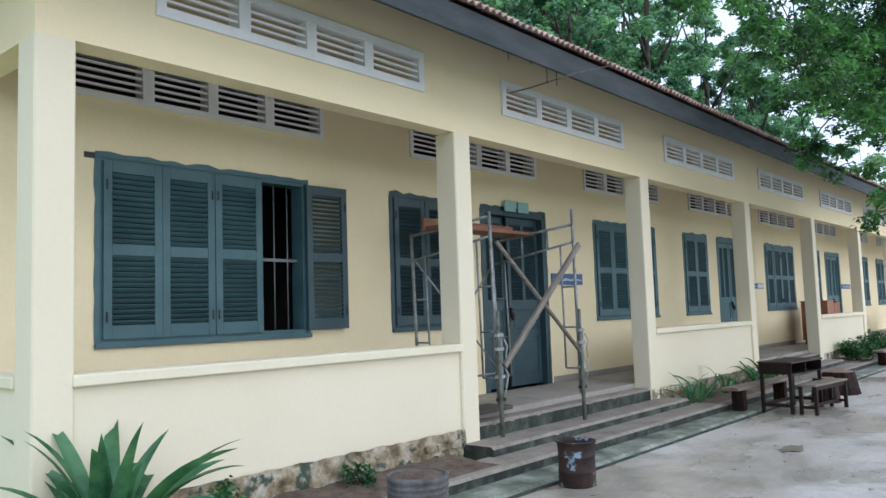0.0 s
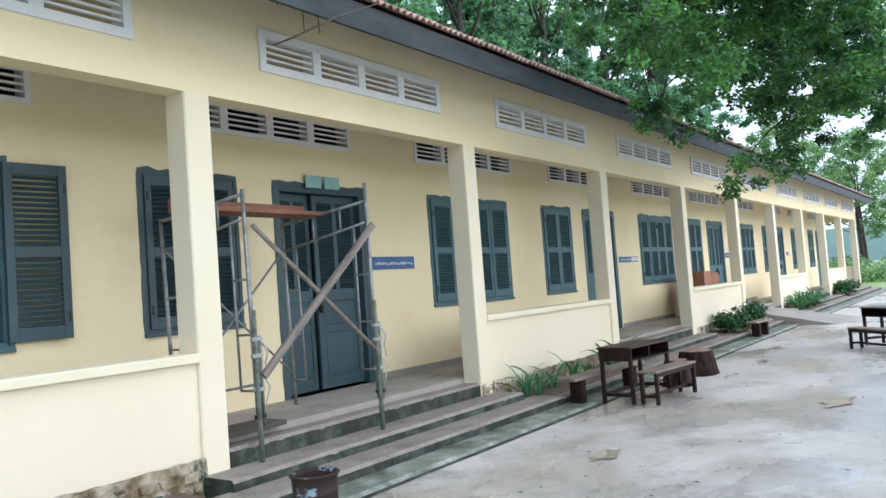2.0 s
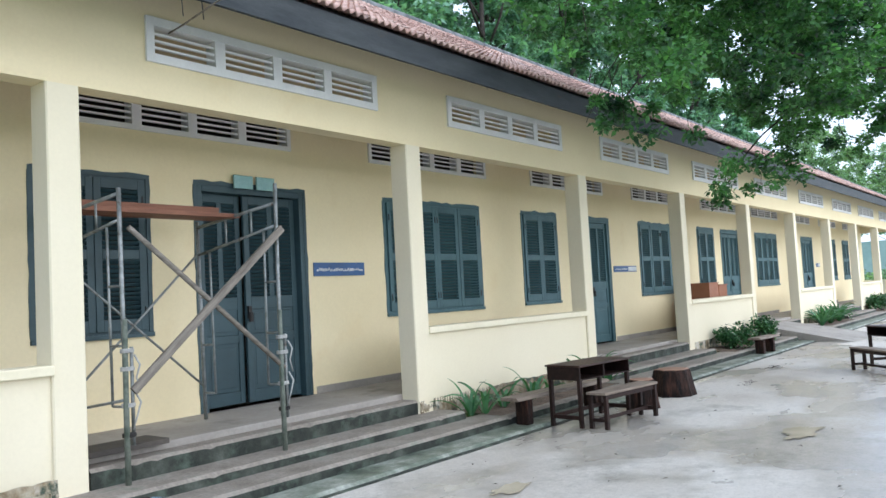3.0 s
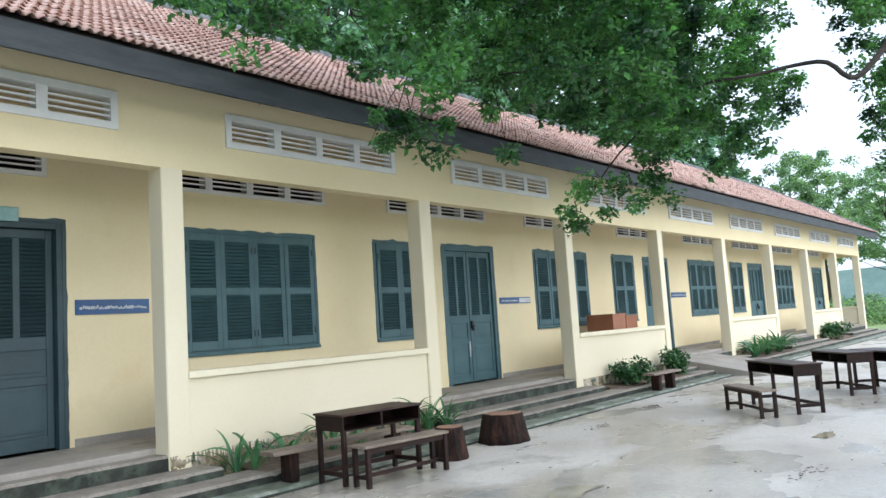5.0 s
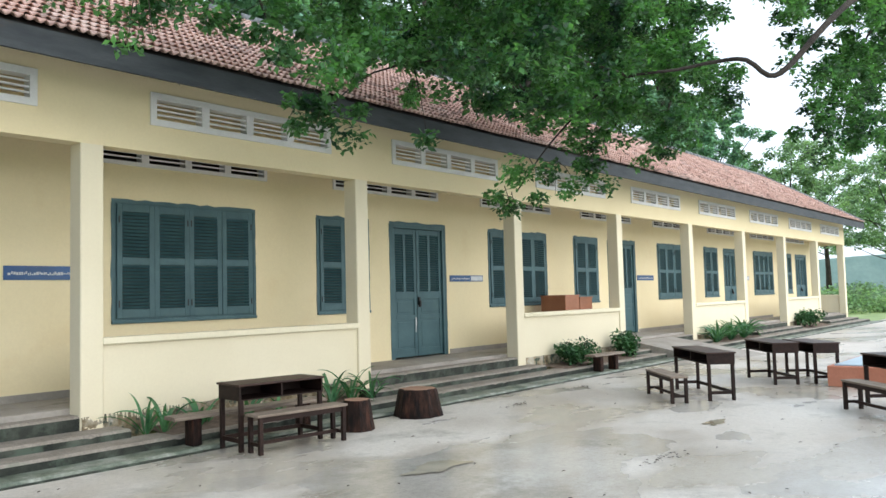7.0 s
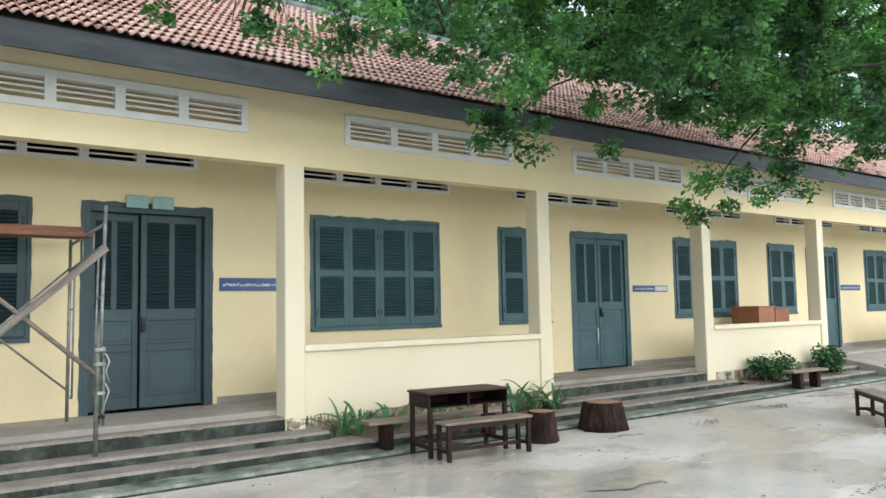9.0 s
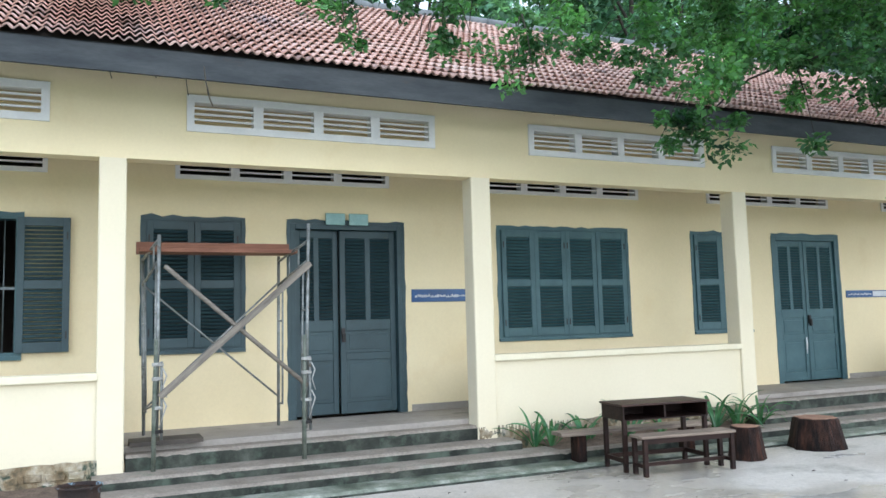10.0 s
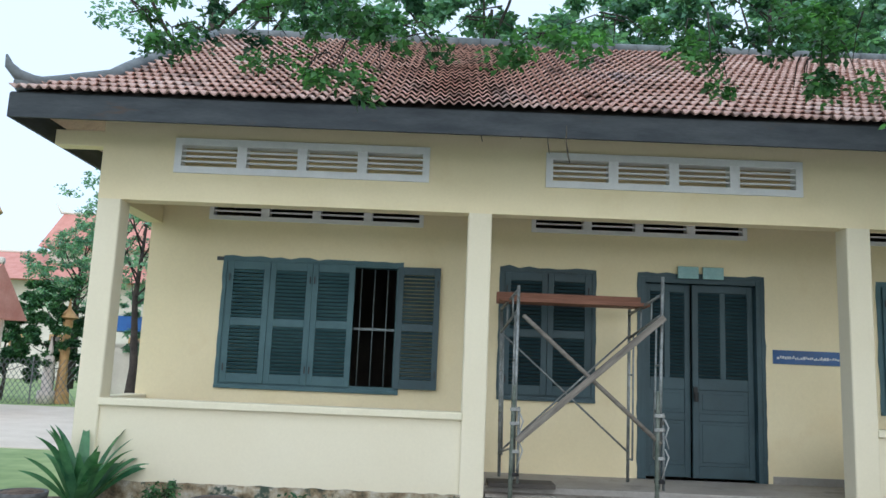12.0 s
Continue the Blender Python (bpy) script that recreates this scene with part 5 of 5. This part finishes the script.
# unseen upper crown, added out of view to shade the near end
high = [((-2.5 + 2.3 * i + rnd.uniform(-0.7, 0.7), y + rnd.uniform(-0.8, 0.8), 9.2 + rnd.uniform(-1.2, 1.6)), (1.7, 1.7, 1.3)) for i in range(7) for y in (-19, -16, -12.5)]
high = sub_clumps(high, 8, 0.5, 16)
part("crown", leaf_mesh("shading_crown", [c for c, _ in high], [q for _, q in high], [90] * len(high), 0.2, M_LEAF, 19), None, shade_tree)


def tree(name, label, at, height, crown, seed, material, size, leaves=9000, low=0.35, clump=0.34):
    r = random.Random(seed)
    t = thing(name, label, "tree", at=at)
    part("trunk", Shape().tube([(0, 0, -0.1), (0.1, 0, height * 0.2), (-0.1, 0.1, height * 0.45), (0.1, 0, height * 0.8)], [height * 0.022, height * 0.015, height * 0.010, height * 0.003], 9), M_TRUNK, t, smooth=True)
    balls = []
    for i in range(22):
        a, u = 2.4 * i, (i + 0.5) / 22
        z = height * (low + (0.97 - low) * u)
        rr = crown * (0.35 + 0.65 * r.random()) * math.sqrt(max(0.05, 1 - (1.7 * u - 0.75) ** 2))
        c = (rr * math.cos(a), rr * math.sin(a), z)
        balls.append((c, (crown * clump, crown * clump, crown * clump * 0.7)))
        if i % 2:
            part("limb", Shape().tube([(0, 0, z * 0.75), (c[0] * 0.5, c[1] * 0.5, z * 0.85), c], [height * 0.004, height * 0.003, height * 0.0012], 6), M_TRUNK, t, smooth=True)
    sub = sub_clumps(balls, 7.0 / (crown * clump) ** 3, crown * 0.13, seed)
    part("crown", leaf_mesh("crown", [c for c, _ in sub], [q for _, q in sub], [max(4, leaves // len(sub))] * len(sub), size, material, seed), None, t)
    return t


TALL = "tall leafy green tree behind the school building"
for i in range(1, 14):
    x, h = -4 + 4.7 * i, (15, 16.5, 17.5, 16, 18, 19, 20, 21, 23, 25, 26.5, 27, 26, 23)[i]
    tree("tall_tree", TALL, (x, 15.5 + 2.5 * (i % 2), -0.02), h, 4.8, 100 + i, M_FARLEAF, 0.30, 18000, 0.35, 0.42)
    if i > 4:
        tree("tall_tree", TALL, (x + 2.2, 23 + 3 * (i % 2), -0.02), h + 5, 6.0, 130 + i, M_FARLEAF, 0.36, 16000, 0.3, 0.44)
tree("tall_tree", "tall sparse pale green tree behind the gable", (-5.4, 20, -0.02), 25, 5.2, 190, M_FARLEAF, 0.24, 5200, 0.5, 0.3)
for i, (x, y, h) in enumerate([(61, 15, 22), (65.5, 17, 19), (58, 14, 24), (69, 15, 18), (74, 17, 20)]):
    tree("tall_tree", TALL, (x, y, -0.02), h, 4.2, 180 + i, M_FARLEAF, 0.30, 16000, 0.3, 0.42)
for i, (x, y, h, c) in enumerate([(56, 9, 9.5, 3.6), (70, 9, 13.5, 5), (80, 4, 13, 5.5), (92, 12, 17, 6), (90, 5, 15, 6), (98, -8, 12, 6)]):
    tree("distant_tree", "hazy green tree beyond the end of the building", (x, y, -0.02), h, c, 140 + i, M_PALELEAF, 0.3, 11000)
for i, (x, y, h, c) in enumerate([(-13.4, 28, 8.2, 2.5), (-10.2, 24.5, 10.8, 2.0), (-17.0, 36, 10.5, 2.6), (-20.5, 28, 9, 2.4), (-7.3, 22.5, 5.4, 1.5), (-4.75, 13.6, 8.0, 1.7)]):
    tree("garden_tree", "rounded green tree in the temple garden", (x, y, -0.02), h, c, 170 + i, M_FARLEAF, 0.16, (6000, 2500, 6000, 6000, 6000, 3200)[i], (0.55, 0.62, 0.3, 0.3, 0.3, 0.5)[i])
for x, y, h, c in ((-11.0, 21.6, 5.0, 1.5), (-13.4, 22.5, 4.4, 1.4)):
    tree("round_tree", "dense round dark green clipped tree in the temple garden", (x, y, -0.02), h, c, 177, M_BUSH, 0.15, 16000, 0.22, 0.42)


def bush(at, r_, h, seed, label, n=900, size=0.09):
    t = thing("bush", label, "bush", "bushes by the wall", at)
    rr = random.Random(seed)
    balls = [((rr.uniform(-0.5, 0.5) * r_, rr.uniform(-0.35, 0.35) * r_, h * rr.uniform(0.35, 0.75)), (r_ * 0.45, r_ * 0.4, h * 0.35)) for _ in range(9)]
    st = Shape()
    for c, _ in balls:
        st.tube([(0, 0, -0.03), c], [0.012, 0.005], 5)
    part("stem", st, M_TRUNK, t)
    part("foliage", leaf_mesh("foliage", [c for c, _ in balls], [q for _, q in balls], [n // 9] * 9, size, M_BUSH, seed), None, t)


bush((20.2, -0.40, 0.13), 0.62, 0.62, 1, "round leafy green bush against the parapet", 1600)
bush((22.6, -0.42, 0.13), 0.52, 0.7, 2, "round leafy green bush against the parapet", 1600)
bush((38.5, -0.45, 0.13), 0.9, 0.75, 3, "leafy yellow-green shrub by the far parapet", 1200, 0.12)
bush((1.25, -0.35, 0.13), 0.25, 0.38, 4, "small weedy plant at the foundation", 260, 0.07)
bush((2.8, -0.25, 0.13), 0.28, 0.26, 5, "small weedy plant at the foundation", 160, 0.07)

# hedge bank beyond the far end
hb = thing("hedge", "overgrown grassy bank and low hedge beyond the yard", "hedge", at=(62, 6, -0.02))
hedge = [((rnd.uniform(-3, 8), rnd.uniform(-16, 12), rnd.uniform(0.3, 1.5)), (1.4, 1.6, 0.7)) for _ in range(70)]
part("foliage", leaf_mesh("hedge", [c for c, _ in hedge], [q for _, q in hedge], [220] * 70, 0.26, M_PALELEAF, 77), None, hb)
# far wooded line and hills
hills = Shape()
for k, (dist, hh) in enumerate(((420, 14), (700, 34))):
    base = len(hills.v)
    for i in range(81):
        a = radians(-120 + 300 * i / 80)
        h = hh * (0.55 + 0.45 * noise.noise((i * 0.19, k * 7.0, 0))) + 2
        for z in (-1, h):
            hills.v.append((dist * math.cos(a), dist * math.sin(a), z))
    hills.f += [(base + 2 * i, base + 2 * i + 2, base + 2 * i + 3, base + 2 * i + 1) for i in range(80)]
# the hills carry their haze in the base colour
structure("backdrop", hills, surface("hazy_far_woods", [(0.3, (0.20, 0.30, 0.30)), (0.7, (0.30, 0.40, 0.40))], 0.05, 0.5, 0.15, 0.95, relief=0), "hazy far wooded hills", "backdrop")


# ---- temple grounds beyond the corner ----
def temple_roof(t, x0, x1, y0, y1, z0, z1):
    ym = (y0 + y1) / 2
    s = Shape().add([(x0, y0, z0), (x1, y0, z0), (x1, ym, z1), (x0, ym, z1), (x0, y1, z0), (x1, y1, z0)], [(0, 1, 2, 3), (3, 2, 5, 4), (0, 3, 4), (1, 5, 2), (4, 5, 1, 0)])
    part("roof", s, M_TEMPLEROOF, t, "faded red tiled roof")
    part("ridge", Shape().tube([(x0 - 0.8, ym, z1 + 1.0), (x0 - 0.2, ym, z1 + 0.1), (x0 + 0.6, ym, z1 + 0.05), (x1, ym, z1 + 0.05)], [0.04, 0.14, 0.12, 0.12], 6), M_TEMPLE, t, smooth=True)


t = thing("temple_hall", "white temple hall with tiered faded red roofs", "temple", at=(-29.5, 50, 0))
part("wall", Shape().box(-3, 14, 0, 10, 0, 7.6), M_TEMPLE, t)
temple_roof(t, -4, 15, -1.5, 11.5, 7.4, 10.2)
part("upper_wall", Shape().box(2, 12, 2.5, 7.5, 9, 10.4), M_TEMPLE, t)
temple_roof(t, 1.5, 12.5, 1.5, 8.5, 10.3, 13.6)
for x in (-1.5, 1.5, 4.5, 7.5, 10.5):
    w = part("window", Shape().box(x - 0.5, x + 0.5, -0.05, 0.1, 1.4, 3.4), M_GOLD, t)
    part("pane", Shape().box(x - 0.35, x + 0.35, -0.08, -0.051, 1.55, 3.25), M_DARK, w)
t = thing("pavilion", "small open pavilion with a dark red roof and white posts", "pavilion", at=(-10.4, 14.6, 0))
temple_roof(t, -3.2, 1.0, -1.8, 1.8, 2.9, 4.6)
for x in (-2.6, 0.4):
    for y in (-1.3, 1.3):
        part("post", Shape().box(x - 0.08, x + 0.08, y - 0.08, y + 0.08, 0, 2.9), M_TEMPLE, t)
t = thing("spire", "gilded ochre temple spire", "stupa", at=(-20.3, 31, 0))
part("spire_body", Shape().lathe([(1.0, 0), (1.0, 6.5), (0.8, 7.5), (0.75, 9.0), (1.0, 9.2), (0.6, 9.9), (0.3, 10.6), (0.16, 11.6), (0.02, 13.4)], 16), M_GOLD, t, smooth=False)
t = thing("lamp_column", "ochre ornamental lamp column with a small pagoda top", "lamp post", at=Matrix.Translation((-10.4, 21.3, 0)) @ Matrix.Scale(1.24, 4))
part("shaft", Shape().lathe([(0.28, 0), (0.26, 0.3), (0.17, 0.42), (0.15, 1.0), (0.13, 1.1), (0.14, 1.7), (0.10, 2.3), (0.12, 2.36)], 12), M_GOLD, t)
part("lantern", Shape().lathe([(0.14, 2.361), (0.15, 2.6), (0.30, 2.66), (0.2, 2.78), (0.06, 2.95), (0.015, 3.3)], 12), M_GOLD, t)
tagged(part("statue", Shape().lathe([(0.24, 0), (0.24, 0.36), (0.15, 0.38), (0.15, 0.9), (0.12, 1.05), (0.15, 1.15), (0.12, 1.32), (0.05, 1.38), (0.075, 1.46), (0.06, 1.58), (0.012, 1.85)], 14), M_STATUE,
            at=Matrix.Translation((-10.75, 20.9, 0)) @ Matrix.Scale(1.35, 4), smooth=True), "pale painted cement garden figure on a plinth", "statue")
t = thing("wire_fence", "wire mesh fence between thin posts", "fence", at=Matrix.Translation((-25, 20.2, 0)) @ Matrix.Diagonal((1, 1, 1.4, 1)))
for i in range(9):
    part("post", Shape().rod((i * 2, 0, 0), (i * 2, 0, 1.25), 0.03, 6), M_FENCE, t)
wires = Shape()
for i in range(-6, 80):
    for sgn in (1, -1):
        a, b = i * 0.2, i * 0.2 + sgn * 1.2
        if 0 <= min(a, b) and max(a, b) <= 16:
            wires.box(a, a + 0.02, -0.006, 0.006, 0, 1.2, Matrix(((1, 0, sgn, 0), (0, 1, 0, 0), (0, 0, 1, 0), (0, 0, 0, 1))))
part("mesh_wire", wires, M_FENCE, t)
structure("road", Shape().box(-60, -0.9, 6.4, 19.5, -0.018, 0.0), M_PATH, "pale cement path leading to the temple", "path")
t = thing("stall", "low white stall with a blue sheet awning", "stall", at=(-9.0, 22.5, 0))
part("body", Shape().box(0, 3.2, 0, 2, 0, 2.4), M_TEMPLE, t)
part("awning", Shape().box(-0.2, 3.4, -0.6, 2.1, 2.9, 3.5), M_BLUETARP, t, "blue sheet awning")
for x in (0.05, 3.1):
    part("post", Shape().rod((x, -0.5, 0), (x, -0.5, 2.9), 0.03, 6), M_FENCE, t)

# thin wires hanging from the eaves
for x, z0, z1 in ((5.45, 4.60, 4.34), (5.12, 4.60, 4.50), (5.66, 4.58, 4.36), (10.1, 4.6, 4.5), (4.68, 4.6, 4.45)):
    tagged(part("loose_wire", Shape().tube([(x, -0.73, z0), (x + 0.01, -0.735, (z0 + z1) / 2), (x + 0.03, -0.72, z1)], [0.005] * 3, 5), M_HARD, smooth=True),
           "short thin wire hanging below the eaves", "wire", "loose wires")

tagged(part("loose_stick", Shape().tube([(5.84, 0.08, 4.47), (5.76, -0.3, 4.44), (5.63, -1.0, 4.43), (5.54, -1.62, 4.38)], [0.008, 0.010, 0.008, 0.004], 6), M_PLANK, smooth=True),
       "thin dry stick poking out of a vent", "stick")

# shallow rain puddles on the yard
M_WATER = surface("shallow_muddy_water", [(0.3, (0.27, 0.23, 0.16)), (0.7, (0.42, 0.38, 0.30))], 1.8, 6, 0.15, 0.12, relief=0.0)
for n_, (cx, cy, rx, ry) in enumerate([(11.0, -4.15, 0.62, 0.2), (15.0, -5.5, 0.4, 0.13), (7.4, -2.6, 0.4, 0.14)]):
    q = Shape()
    q.v.append((cx, cy, 0.0125))
    for i in range(64):
        a = 2 * math.pi * i / 64
        k_ = 0.72 + 0.55 * noise.noise((math.cos(a) * 1.6, math.sin(a) * 1.6, n_ * 5.0)) + 0.2 * noise.noise((math.cos(a) * 5, math.sin(a) * 5, n_))
        q.v.append((cx + rx * k_ * math.cos(a), cy + ry * k_ * math.sin(a), 0.0115))
    q.f = [(0, 1 + i, 1 + (i + 1) % 64) for i in range(64)]
    tagged(part("puddle", q, M_WATER), "shallow muddy rain puddle on the concrete yard", "puddle", "rain puddles")

# fallen leaves on the yard
fl = Shape()
for i in range(330):
    x, y = rnd.uniform(4, 30), rnd.uniform(-9, -1.2)
    if i >= 240:
        # swept into small heaps
        hx, hy = ((15.1, -2.3), (17.6, -2.0), (12.6, -5.9))[i % 3]
        x, y = hx + rnd.gauss(0, 0.2), hy + rnd.gauss(0, 0.07)
    a, q = rnd.uniform(0, 6.28), rnd.uniform(0.012, 0.036)
    c, s_ = math.cos(a) * q, math.sin(a) * q
    fl.add([(x - c, y - s_, 0.012), (x + s_ * 0.4, y - c * 0.4, 0.02), (x + c, y + s_, 0.016), (x - s_ * 0.4, y + c * 0.4, 0.022)], [(0, 1, 2, 3)])
tagged(part("fallen_leaves", fl, M_BARK), "scattered dead leaves on the wet yard", "leaves", kind="stuff")

# ---- roof tiles nearest the entrance, one by one ----
for x, y, z in near_tiles:
    part("tile", tile_data, None, roof, at=Matrix.Translation((x, y, z)) @ ROLL)
